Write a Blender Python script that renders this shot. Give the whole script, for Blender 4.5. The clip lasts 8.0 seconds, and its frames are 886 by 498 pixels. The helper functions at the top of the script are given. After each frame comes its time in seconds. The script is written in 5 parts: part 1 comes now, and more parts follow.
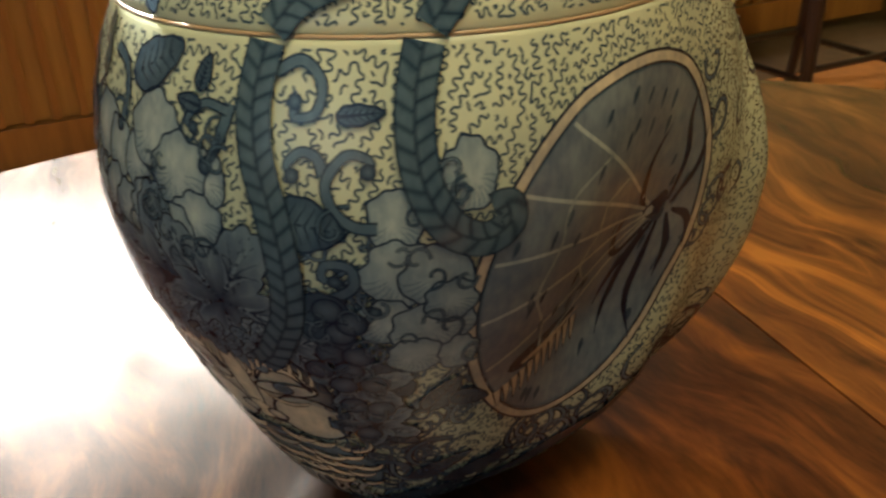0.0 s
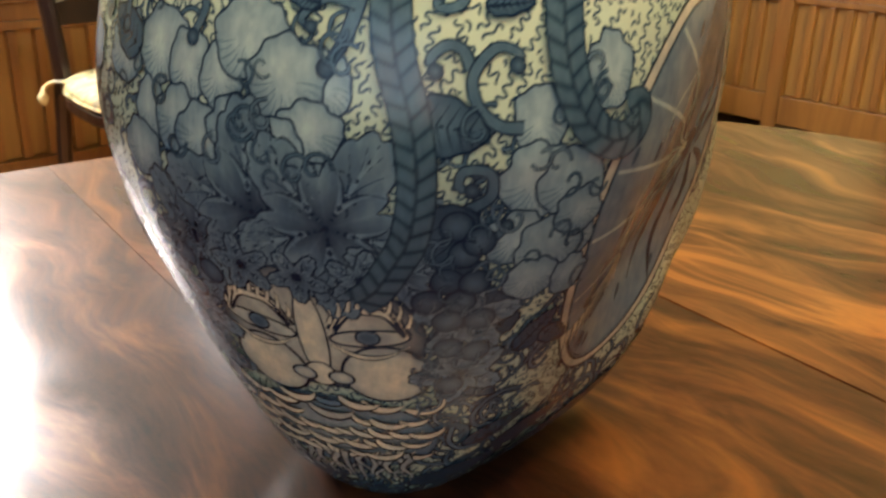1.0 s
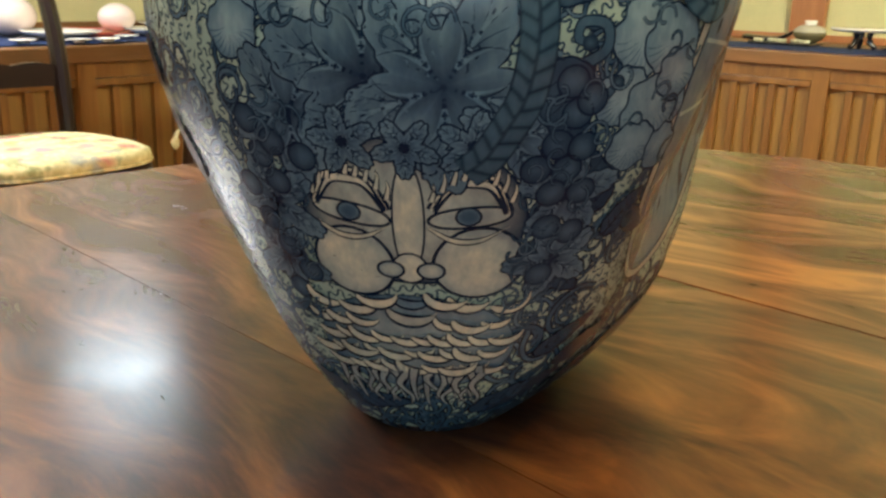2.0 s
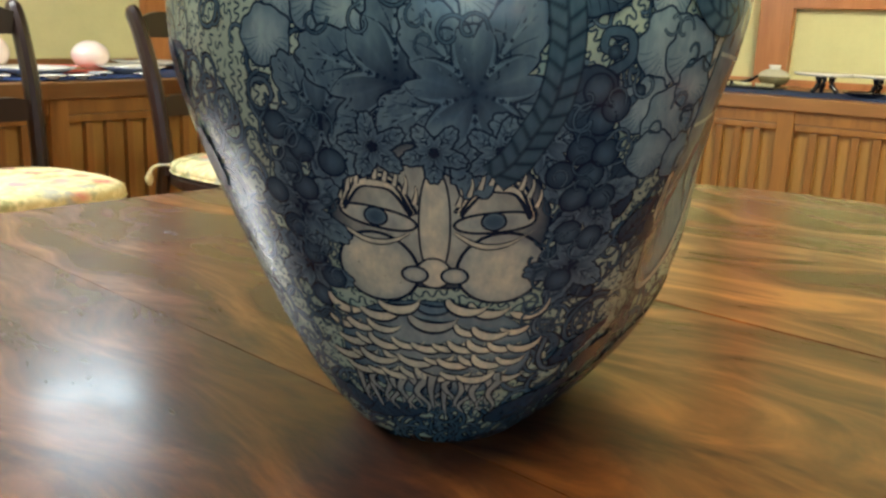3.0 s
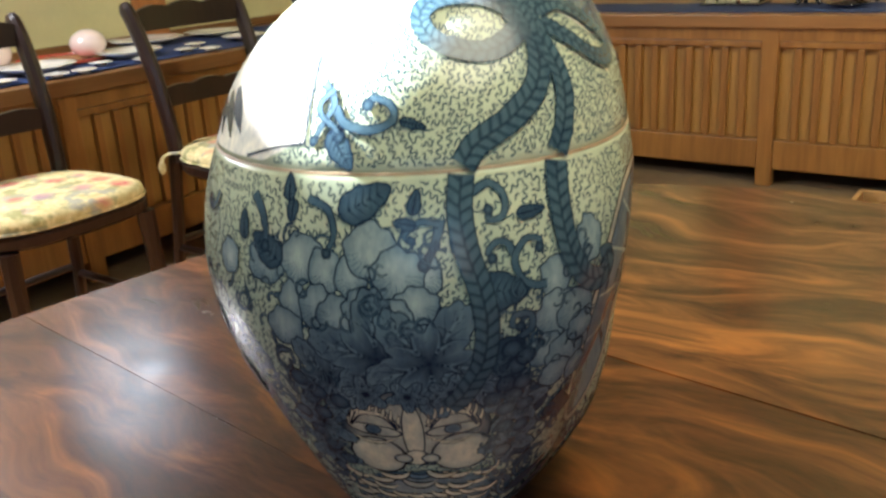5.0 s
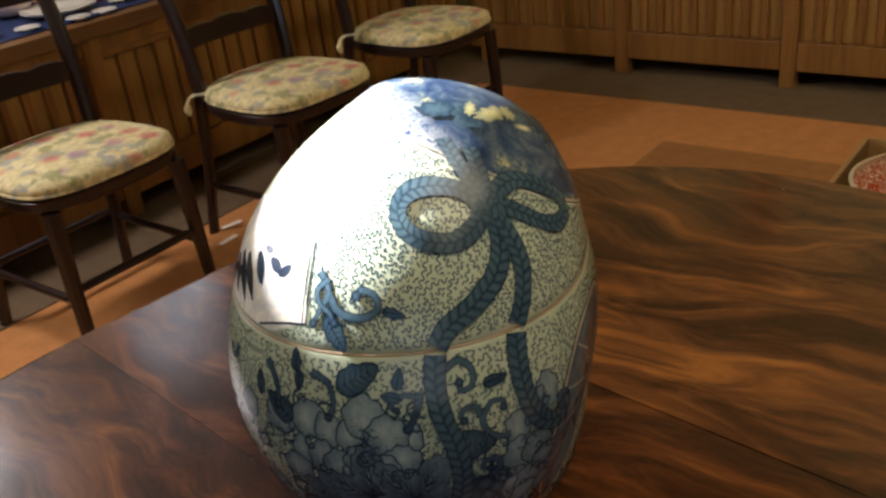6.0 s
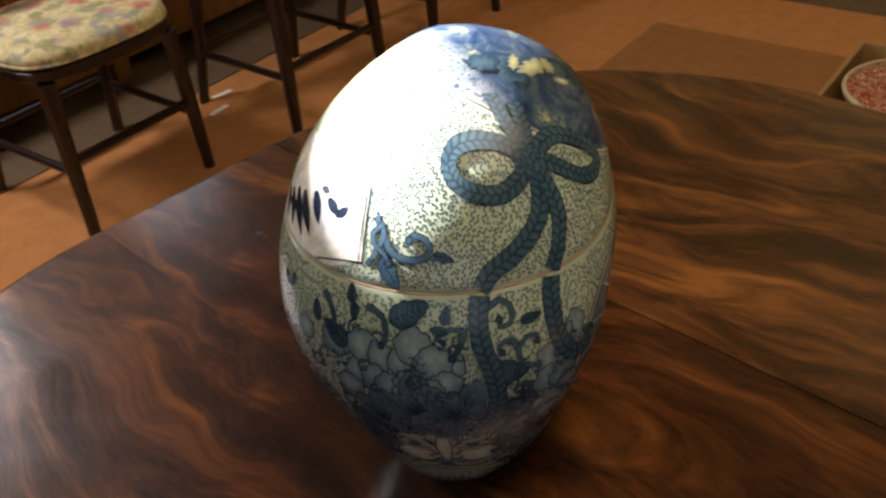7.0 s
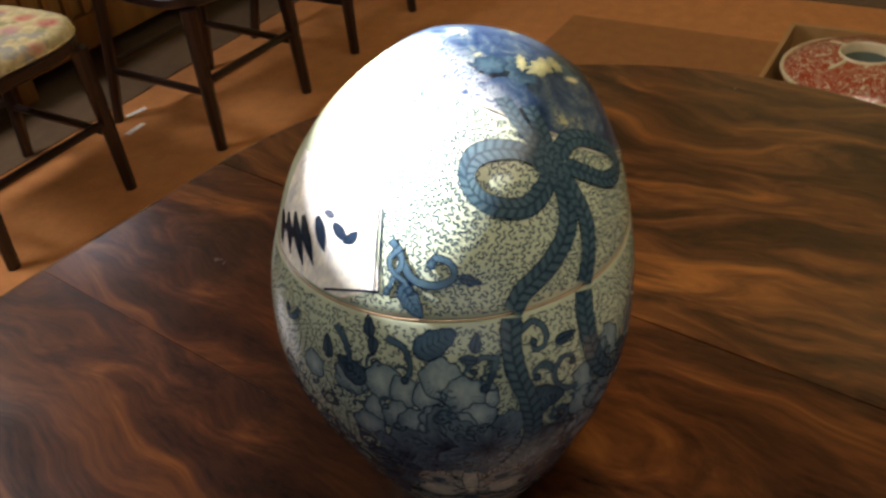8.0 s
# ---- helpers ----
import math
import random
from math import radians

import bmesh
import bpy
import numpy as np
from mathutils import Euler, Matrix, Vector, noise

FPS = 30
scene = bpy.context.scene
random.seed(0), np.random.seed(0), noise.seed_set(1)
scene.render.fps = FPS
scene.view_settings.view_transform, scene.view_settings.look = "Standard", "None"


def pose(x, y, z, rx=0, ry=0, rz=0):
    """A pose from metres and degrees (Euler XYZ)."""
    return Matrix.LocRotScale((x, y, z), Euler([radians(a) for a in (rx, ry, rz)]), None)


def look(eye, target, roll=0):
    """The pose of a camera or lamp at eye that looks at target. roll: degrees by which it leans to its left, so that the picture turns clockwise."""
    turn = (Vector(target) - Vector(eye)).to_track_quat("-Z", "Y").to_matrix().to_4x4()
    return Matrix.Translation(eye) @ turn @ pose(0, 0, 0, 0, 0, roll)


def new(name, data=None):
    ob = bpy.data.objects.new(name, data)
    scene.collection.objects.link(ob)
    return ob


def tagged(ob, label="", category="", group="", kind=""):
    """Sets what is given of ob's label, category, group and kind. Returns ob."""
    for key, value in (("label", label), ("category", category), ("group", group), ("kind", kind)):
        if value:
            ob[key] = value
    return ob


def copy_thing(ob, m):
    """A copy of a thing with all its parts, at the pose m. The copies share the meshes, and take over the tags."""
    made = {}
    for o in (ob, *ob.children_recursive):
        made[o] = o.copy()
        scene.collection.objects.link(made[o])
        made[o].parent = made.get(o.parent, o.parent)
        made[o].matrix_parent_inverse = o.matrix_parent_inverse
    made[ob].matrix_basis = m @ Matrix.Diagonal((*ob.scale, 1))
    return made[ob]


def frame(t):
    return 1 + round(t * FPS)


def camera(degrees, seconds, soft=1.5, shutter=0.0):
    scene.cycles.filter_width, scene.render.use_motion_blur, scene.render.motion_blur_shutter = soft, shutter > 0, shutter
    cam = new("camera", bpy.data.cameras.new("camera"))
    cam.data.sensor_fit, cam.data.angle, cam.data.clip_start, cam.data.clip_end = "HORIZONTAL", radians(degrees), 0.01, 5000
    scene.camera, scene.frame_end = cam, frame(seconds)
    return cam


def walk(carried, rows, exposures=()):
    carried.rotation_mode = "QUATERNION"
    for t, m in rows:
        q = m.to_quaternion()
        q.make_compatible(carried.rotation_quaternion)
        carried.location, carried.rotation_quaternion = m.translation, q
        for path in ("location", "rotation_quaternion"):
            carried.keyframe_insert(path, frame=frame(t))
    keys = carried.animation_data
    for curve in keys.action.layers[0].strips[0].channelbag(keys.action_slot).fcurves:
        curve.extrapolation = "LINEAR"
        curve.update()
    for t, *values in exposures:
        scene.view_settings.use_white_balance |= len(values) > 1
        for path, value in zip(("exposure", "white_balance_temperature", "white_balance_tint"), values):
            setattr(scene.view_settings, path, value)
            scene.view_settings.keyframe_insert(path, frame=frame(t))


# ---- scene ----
cam = camera(52.0, 8.0, 2.7, 0.4)
PATH = [
    (0.0, -0.0223, -0.3533, 0.9800, 62.64, 1.98, -8.70),
    (0.5, -0.0891, -0.3566, 0.9700, 64.73, 0.03, -17.08),
    (1.0, -0.1358, -0.3273, 0.9271, 67.91, -1.41, -25.15),
    (1.5, -0.1801, -0.3132, 0.8879, 70.84, -1.09, -30.54),
    (1.7, -0.1936, -0.3106, 0.8741, 72.01, -1.02, -32.60),
    (3.0, -0.2293, -0.3051, 0.8513, 76.31, -2.16, -36.23),
    (3.5, -0.2310, -0.3079, 0.8574, 76.60, -1.82, -36.24),
    (4.0, -0.2396, -0.3240, 0.8843, 75.85, -0.83, -36.07),
    (4.5, -0.2590, -0.3546, 0.9449, 73.64, 1.24, -36.72),
    (5.0, -0.2671, -0.3937, 1.0150, 70.68, 3.33, -37.00),
    (5.2, -0.2669, -0.4047, 1.0484, 68.96, 4.50, -36.83),
    (6.3, -0.2380, -0.4334, 1.2123, 60.45, 6.52, -35.44),
    (6.5, -0.2475, -0.4331, 1.2286, 58.29, 6.63, -35.24),
    (7.0, -0.2814, -0.4257, 1.2479, 54.37, 3.87, -36.33),
    (7.5, -0.3060, -0.4135, 1.2532, 55.45, 2.98, -40.06),
    (8.0, -0.3002, -0.3537, 1.2346, 53.99, 4.21, -43.00),
]
EXPOSURES = [(0.0, 4.7, 7300, 13), (0.5, 4.8, 7200, 18), (1.0, 5.45, 6650, 15), (1.7, 5.45, 6150, 7), (3.0, 5.4, 5950, 3), (4.0, 5.85, 5850, 5), (4.5, 5.6, 5850, 9),
             (5.2, 4.75, 5900, 11), (6.3, 3.65, 6450, 20), (8.0, 3.72, 6250, 19)]
walk(cam, [(t, pose(x, y, z, rx, ry, rz)) for t, x, y, z, rx, ry, rz in PATH], EXPOSURES)

# ---- room frame: p runs along the long counter, q towards it ----
ROOM = pose(0, 0, 0, 0, 0, 17.45)
TABLE_Z = 0.6835
COUNTER_Z = 0.655
FRONT_Q, BACK_Q = 2.26, 2.95      # long counter: front edge and wall
FRONT_P, BACK_P = 3.10, 3.90      # short counter: front edge and wall
WEST_P, SOUTH_Q, CEIL = -1.75, -2.6, 3.05

# ---- world and light ----
world = bpy.data.worlds.new("world")
scene.world = world
world.use_nodes = True
wn = world.node_tree
sky = wn.nodes.new("ShaderNodeTexSky")
sky.sky_type, sky.sun_disc = "NISHITA", False
sky.sun_elevation, sky.sun_rotation = radians(30), radians(-26)
wn.nodes["Background"].inputs["Strength"].default_value = 0.02
wn.links.new(sky.outputs[0], wn.nodes["Background"].inputs[0])


def area_lamp(name, m, sx, sy, power, colour):
    lamp = bpy.data.lights.new(name, "AREA")
    lamp.shape, lamp.size, lamp.size_y, lamp.energy, lamp.color = "RECTANGLE", sx, sy, power, colour
    ob = new(name, lamp)
    ob.matrix_world = m
    return ob


# sunlight through an added opening over the long counter catches the jar's top
sun = bpy.data.lights.new("sun", "SUN")
sun.energy, sun.angle, sun.color = 5.0, radians(0.8), (0.93, 0.96, 1.0)
new("sun", sun).matrix_world = look((-3.80, 7.78, 6.00), (0, 0, 1.0))
# lamps over the long counter, then two added warm fill lights without any fitting
for p, wide, power, colour in ((-0.30, 0.46, 1.3, (0.98, 0.96, 0.94)), (0.25, 0.34, 1.05, (1.0, 0.95, 0.90)), (1.32, 0.36, 0.085, (0.86, 0.93, 1.0))):
    area_lamp("counter_lamp_light", ROOM @ look((p, 2.40, 1.85), (p, 1.30, 0.65)), wide, 0.20, power, colour)
area_lamp("added_fill_light", ROOM @ pose(0.10, -0.48, 2.45, 0, 0, 0), 0.9, 0.9, 1.5, (1.0, 0.87, 0.60))
# added light aimed east, brightens the wall that the tabletop reflects
area_lamp("added_fill_light", ROOM @ look((1.70, -0.60, 2.00), (3.70, 0.90, 2.15)), 0.5, 0.5, 1.75, (1.0, 0.91, 0.60))
# added cool fill light in an unseen, made-up window behind the table
area_lamp("added_cool_fill", ROOM @ look((WEST_P + 0.01, -1.35, 1.55), (0, -0.9, 1.3)), 1.5, 1.1, 0.25, (0.50, 0.80, 1.0))


# ---- materials ----
def nodes(name):
    m = bpy.data.materials.new(name)
    m.use_nodes = True
    t = m.node_tree
    return m, t, t.nodes["Principled BSDF"]


def node(t, kind, **values):
    n = t.nodes.new(kind)
    for k, v in values.items():
        n.inputs[k.replace("_", " ")].default_value = v
    return n


def ramp(t, fac, stops, mode="LINEAR"):
    r = t.nodes.new("ShaderNodeValToRGB")
    r.color_ramp.interpolation = mode
    e = r.color_ramp.elements
    while len(e) < len(stops):
        e.new(0.5)
    for el, (at, c) in zip(e, stops):
        el.position, el.color = at, (*c, 1.0)
    t.links.new(fac, r.inputs[0])
    return r.outputs[0]


def mixed(t, fac, a, b, mode="MIX"):
    n = t.nodes.new("ShaderNodeMix")
    n.data_type, n.blend_type = "RGBA", mode
    for sock, val in ((n.inputs[0], fac), (n.inputs[6], a), (n.inputs[7], b)):
        if hasattr(val, "links"):
            t.links.new(val, sock)
        elif isinstance(val, (int, float)):
            sock.default_value = val
        else:
            sock.default_value = (*val, 1.0)
    return n.outputs[2]


def coords(t, scale=(1, 1, 1), kind="Object", turn=(0, 0, 0)):
    c = t.nodes.new("ShaderNodeTexCoord")
    mp = t.nodes.new("ShaderNodeMapping")
    mp.inputs["Scale"].default_value = scale
    mp.inputs["Rotation"].default_value = [radians(a) for a in turn]
    t.links.new(c.outputs[kind], mp.inputs[0])
    return mp.outputs[0]


def noise_tex(t, vec, scale, detail=4.0, rough=0.55, distortion=0.0):
    n = node(t, "ShaderNodeTexNoise", Scale=scale, Detail=detail, Roughness=rough, Distortion=distortion)
    t.links.new(vec, n.inputs["Vector"])
    return n.outputs[0]


def bump(t, bsdf, height, strength, distance=0.002):
    b = node(t, "ShaderNodeBump", Strength=strength, Distance=distance)
    t.links.new(height, b.inputs["Height"])
    t.links.new(b.outputs[0], bsdf.inputs["Normal"])


def plain(name, colour, rough=0.5, metal=0.0, vary=0.12, scale=30.0, relief=0.05, coat=0.0):
    m, t, b = nodes(name)
    vec = coords(t)
    big, fine = noise_tex(t, vec, scale * 0.2, 3), noise_tex(t, vec, scale, 6)
    lo = tuple(c * (1 - vary) for c in colour)
    hi = tuple(min(1, c * (1 + vary)) for c in colour)
    c = mixed(t, 0.35, ramp(t, big, [(0.3, lo), (0.7, hi)]), ramp(t, fine, [(0.3, lo), (0.7, hi)]))
    t.links.new(c, b.inputs["Base Color"])
    b.inputs["Roughness"].default_value, b.inputs["Metallic"].default_value = rough, metal
    b.inputs["Coat Weight"].default_value = coat
    bump(t, b, fine, relief)
    return m


def wood(name, dark, light, rough=0.4, axis=2, scale=18.0, coat=0.0, stretch=0.08, rnd=True):
    m, t, b = nodes(name)
    s = [1.0, 1.0, 1.0]
    s[axis] = stretch
    vec = coords(t, s)
    if rnd:
        info = t.nodes.new("ShaderNodeObjectInfo")
        off = t.nodes.new("ShaderNodeVectorMath")
        off.operation = "MULTIPLY_ADD"
        t.links.new(info.outputs["Random"], off.inputs[0])
        off.inputs[1].default_value = (7.0, 3.0, 5.0)
        t.links.new(vec, off.inputs[2])
        vec = off.outputs[0]
    n1 = noise_tex(t, vec, scale, 5, 0.6, 0.6)
    n2 = noise_tex(t, vec, scale * 6, 4, 0.7)
    mid = tuple((a + c) / 2 for a, c in zip(dark, light))
    c = ramp(t, n1, [(0.28, dark), (0.5, mid), (0.72, light)])
    c = mixed(t, 0.25, c, ramp(t, n2, [(0.35, dark), (0.65, light)]))
    t.links.new(c, b.inputs["Base Color"])
    b.inputs["Roughness"].default_value, b.inputs["Coat Weight"].default_value = rough, coat
    b.inputs["Coat Roughness"].default_value = 0.12
    bump(t, b, n2, 0.08, 0.001)
    return m


M_COUNTER = wood("counter_wood", (0.135, 0.052, 0.010), (0.30, 0.140, 0.030), 0.42, 2, 14)
M_BOARD = wood("panel_board_wood", (0.19, 0.092, 0.018), (0.33, 0.175, 0.040), 0.45, 2, 14)
M_COUNTER_TOP = wood("counter_top_wood", (0.14, 0.062, 0.020), (0.27, 0.130, 0.042), 0.36, 0, 14)
M_POST = wood("post_wood", (0.30, 0.105, 0.028), (0.46, 0.19, 0.06), 0.35, 2, 16)
M_CHAIR = wood("chair_wood", (0.009, 0.005, 0.004), (0.024, 0.011, 0.008), 0.30, 2, 14, 0.15)
M_PANEL = wood("panel_wood", (0.035, 0.017, 0.010), (0.075, 0.036, 0.018), 0.5, 2, 10)
# near-black colour stands for the shade in the gap under the counter panels
M_GAP_SHADE = plain("gap_shade", (0.03, 0.016, 0.010), 0.7)
M_WALL = plain("wall_plaster", (0.60, 0.55, 0.29), 0.85, 0, 0.05, 60, 0.15)
M_CEIL = wood("ceiling_boards", (0.10, 0.065, 0.032), (0.17, 0.115, 0.055), 0.6, 0, 8)
M_CARPET = plain("carpet", (0.50, 0.205, 0.058), 0.95, 0, 0.16, 90, 0.5)
M_BORDER = plain("carpet_border", (0.14, 0.088, 0.042), 0.95, 0, 0.16, 90, 0.5)
M_CLOTH = plain("blue_cloth", (0.012, 0.03, 0.115), 0.85, 0, 0.2, 120, 0.3)
M_WHITE = plain("white_porcelain", (0.80, 0.76, 0.70), 0.15, 0, 0.05, 30, 0.01, 0.5)
M_PINK = plain("pink_porcelain", (0.86, 0.70, 0.64), 0.2, 0, 0.12, 14, 0.01, 0.5)
M_RED = plain("red_lacquer", (0.50, 0.10, 0.06), 0.25, 0, 0.12, 20, 0.01, 0.4)
M_BLACK = plain("black_lacquer", (0.012, 0.011, 0.011), 0.18, 0, 0.1, 20, 0.01, 0.5)
M_GOLD = plain("aged_gold_glaze", (0.26, 0.22, 0.12), 0.22, 0.5, 0.3, 25, 0.02)
M_BOX = wood("box_wood", (0.30, 0.16, 0.045), (0.44, 0.25, 0.085), 0.55, 0, 18)
M_SIDE = wood("side_table_wood", (0.13, 0.055, 0.022), (0.22, 0.10, 0.042), 0.45, 0, 12)
M_SIDE_MAT = plain("mat_weave", (0.31, 0.130, 0.034), 0.9, 0, 0.15, 120, 0.4)
M_PAPER = plain("paper", (0.8, 0.76, 0.68), 0.8, 0, 0.04)


def part(name, bm, material, parent=None, label="", at=None, smooth=False):
    me = bpy.data.meshes.new(name)
    if smooth:
        for f in bm.faces:
            f.smooth = True
    bm.to_mesh(me)
    bm.free()
    me.materials.append(material)
    ob = new(name, me)
    if parent is not None:
        ob.parent = parent
    if at is not None:
        ob.matrix_basis = at
    return tagged(ob, label)


def thing(name, m, label, category, group="", kind=""):
    ob = new(name)
    ob.empty_display_size = 0.05
    ob.matrix_basis = m
    return tagged(ob, label, category, group, kind)


def box(bm, x0, x1, y0, y1, z0, z1, bevel=0.0, m=None):
    tmp = bmesh.new()
    bmesh.ops.create_cube(tmp, size=1.0)
    bmesh.ops.transform(tmp, matrix=Matrix.LocRotScale(((x0 + x1) / 2, (y0 + y1) / 2, (z0 + z1) / 2), None, (abs(x1 - x0), abs(y1 - y0), abs(z1 - z0))), verts=tmp.verts)
    if bevel:
        bmesh.ops.bevel(tmp, geom=tmp.edges[:], offset=bevel, segments=2, affect="EDGES", profile=0.6)
    if m is not None:
        bmesh.ops.transform(tmp, matrix=m, verts=tmp.verts)
    me = bpy.data.meshes.new("tmp")
    tmp.to_mesh(me)
    tmp.free()
    bm.from_mesh(me)
    bpy.data.meshes.remove(me)
    return bm


def boxed(*a, **k):
    return box(bmesh.new(), *a, **k)


def lathe(profile, seg=48, bm=None, m=None, cap=False):
    """A surface of revolution from (radius, height) pairs."""
    bm = bm or bmesh.new()
    rings = []
    for r, z in profile:
        if r < 1e-6:
            rings.append([bm.verts.new((0, 0, z))])
        else:
            rings.append([bm.verts.new((r * math.cos(2 * math.pi * i / seg), r * math.sin(2 * math.pi * i / seg), z)) for i in range(seg)])
    for a, b in zip(rings, rings[1:]):
        for i in range(seg):
            j = (i + 1) % seg
            loop = [a[i % len(a)], a[j % len(a)], b[j % len(b)], b[i % len(b)]]
            loop = list(dict.fromkeys(loop))
            if len(loop) > 2:
                bm.faces.new(loop)
    if m is not None:
        bmesh.ops.transform(bm, matrix=m, verts=bm.verts)
    return bm


def sweep(points, radii, seg=10, flat=1.0, bm=None, up=(0, 0, 1)):
    """A tapering round or oval bar along points."""
    bm = bm or bmesh.new()
    pts = [Vector(p) for p in points]
    rings = []
    for i, p in enumerate(pts):
        d = (pts[min(i + 1, len(pts) - 1)] - pts[max(i - 1, 0)]).normalized()
        s = d.cross(Vector(up))
        if s.length < 1e-4:
            s = d.cross(Vector((1, 0, 0)))
        s.normalize()
        u = s.cross(d)
        r = radii[i] if hasattr(radii, "__len__") else radii
        rings.append([bm.verts.new(p + s * (r * math.cos(2 * math.pi * k / seg)) + u * (r * flat * math.sin(2 * math.pi * k / seg))) for k in range(seg)])
    for a, b in zip(rings, rings[1:]):
        for k in range(seg):
            bm.faces.new((a[k], a[(k + 1) % seg], b[(k + 1) % seg], b[k]))
    bm.faces.new(list(reversed(rings[0])))
    bm.faces.new(rings[-1])
    return bm


def smooth_line(points, n=10):
    """A smooth line through the points (Catmull-Rom)."""
    P = [Vector(p) for p in points]
    P = [2 * P[0] - P[1]] + P + [2 * P[-1] - P[-2]]
    out = []
    for i in range(1, len(P) - 2):
        a, b, c, d = P[i - 1:i + 3]
        for k in range(n):
            f = k / n
            out.append(b + 0.5 * f * (c - a + f * (2 * a - 5 * b + 4 * c - d + f * (3 * (b - c) + d - a))))
    out.append(P[-2])
    return out


# ---- the room ----
def slab(name, x0, x1, y0, y1, z0, z1, material, label, category):
    return tagged(part(name, boxed(x0, x1, y0, y1, z0, z1), material, None, "", ROOM), label, category, "", "structure")


slab("floor", WEST_P - 0.2, BACK_P + 0.2, SOUTH_Q - 0.2, BACK_Q + 0.2, -0.12, 0.0, M_CARPET, "orange-brown carpet floor of the dining room", "floor")
slab("floor_border_long", WEST_P, FRONT_P - 0.10, FRONT_Q - 0.28, BACK_Q, 0.0, 0.004, M_BORDER, "darker brown border strip along the counter", "floor border")
slab("floor_border_short", FRONT_P - 0.28, BACK_P, SOUTH_Q, BACK_Q, 0.0, 0.005, M_BORDER, "darker brown border strip along the counter", "floor border")
slab("ceiling", WEST_P - 0.2, BACK_P + 0.2, SOUTH_Q - 0.2, BACK_Q + 0.2, CEIL, CEIL + 0.15, M_CEIL, "dark brown timber-boarded ceiling", "ceiling")
# unseen pale board, added so the tabletop reflects something bright towards the east
slab("table_reflector", 2.38, BACK_P, SOUTH_Q, BACK_Q, 2.52, 2.58, M_WALL, "unseen pale olive board added for the tabletop to reflect", "ceiling")
# unseen closing walls, coloured dark so that little light bounces onto the jar
slab("wall_south", WEST_P - 0.2, BACK_P + 0.2, SOUTH_Q - 0.15, SOUTH_Q, 0, CEIL, M_PANEL, "dark timber wall, unseen, kept dark against bounce light", "wall")


def wall_with_opening(name, p0, p1, q0, q1, o0, o1, z0, z1, label):
    bm = bmesh.new()
    box(bm, p0, p1, q0, o0, 0, CEIL)
    box(bm, p0, p1, o1, q1, 0, CEIL)
    box(bm, p0, p1, o0, o1, 0, z0)
    box(bm, p0, p1, o0, o1, z1, CEIL)
    return tagged(part(name, bm, M_WALL, None, "", ROOM), label, "wall", "", "structure")


# added screens behind the window: one hides the sky, two block the sun
slab("sky_screen", BACK_P + 0.75, BACK_P + 0.85, -1.4, 2.4, 0.0, CEIL, M_WALL, "added pale olive plaster wall that hides the sky behind the window", "wall")
slab("sun_block_top", BACK_P + 0.2, BACK_P + 0.749, -1.4, 2.4, 2.35, 2.45, M_WALL, "added pale olive slab that blocks the sun above the window gap", "ceiling")
slab("sun_block_north", BACK_P + 0.2, BACK_P + 0.749, 2.3, 2.4, 0.0, 2.349, M_WALL, "added pale olive end wall that blocks the sun behind the window", "wall")
wall_with_opening("wall_east", BACK_P, BACK_P + 0.15, SOUTH_Q - 0.15, BACK_Q, -0.3, 1.32, 1.06, 1.9, "pale olive plaster wall with a timber-framed window")
bm = bmesh.new()
for q0, q1, z0, z1 in ((SOUTH_Q - 0.15, -2.15, 0, CEIL), (-2.15, -0.55, 0, 0.95), (-2.15, -0.55, 2.15, CEIL), (-0.55, BACK_Q, 0, CEIL)):
    box(bm, WEST_P - 0.15, WEST_P, q0, q1, z0, z1)
tagged(part("wall_west", bm, M_PANEL, None, "", ROOM), "dark timber wall with an added window, kept dark against bounce light", "wall", "", "structure")
# unseen opening, added and sized to cut the sunbeam at the lid
SUN_OPENING = (-1.05, -0.10, 2.658, 2.96)  # opening over the long counter: along the wall, then sill and head
bm = bmesh.new()
for p0, p1, z0, z1 in ((WEST_P - 0.2, SUN_OPENING[0], 0, CEIL), (SUN_OPENING[1], BACK_P + 0.2, 0, CEIL), (SUN_OPENING[0], SUN_OPENING[1], 0, SUN_OPENING[2]), (SUN_OPENING[0], SUN_OPENING[1], SUN_OPENING[3], CEIL)):
    box(bm, p0, p1, BACK_Q, BACK_Q + 0.06, z0, z1)
tagged(part("wall_north", bm, M_WALL, None, "", ROOM), "pale olive plaster wall behind the long counter", "wall", "", "structure")


def structure(name, bm, material, label, category):
    return tagged(part(name, bm, material, None, "", ROOM), label, category, "", "structure")


structure("post_north", boxed(1.97, 2.11, BACK_Q - 0.045, BACK_Q - 0.002, COUNTER_Z + 0.001, CEIL, 0.004), M_POST, "orange-brown timber post against the plaster wall", "post")
structure("post_east", boxed(BACK_P - 0.05, BACK_P - 0.002, 0.962, 1.106, COUNTER_Z + 0.001, CEIL, 0.004), M_POST, "orange-brown timber post against the plaster wall", "post")
structure("rail_north", boxed(WEST_P, BACK_P - 0.06, BACK_Q - 0.03, BACK_Q - 0.001, COUNTER_Z + 0.002, 0.688, 0.003), M_COUNTER_TOP, "low brown timber rail along the wall", "trim")
structure("rail_east", boxed(BACK_P - 0.03, BACK_P - 0.001, SOUTH_Q, BACK_Q - 0.06, COUNTER_Z + 0.002, 0.688, 0.003), M_POST, "low orange timber rail along the wall", "trim")
M_GLASS, gt, gb = nodes("window_glass")
gb.inputs["Transmission Weight"].default_value, gb.inputs["Roughness"].default_value = 1.0, 0.02
gb.inputs["Base Color"].default_value = (0.86, 0.92, 0.94, 1)


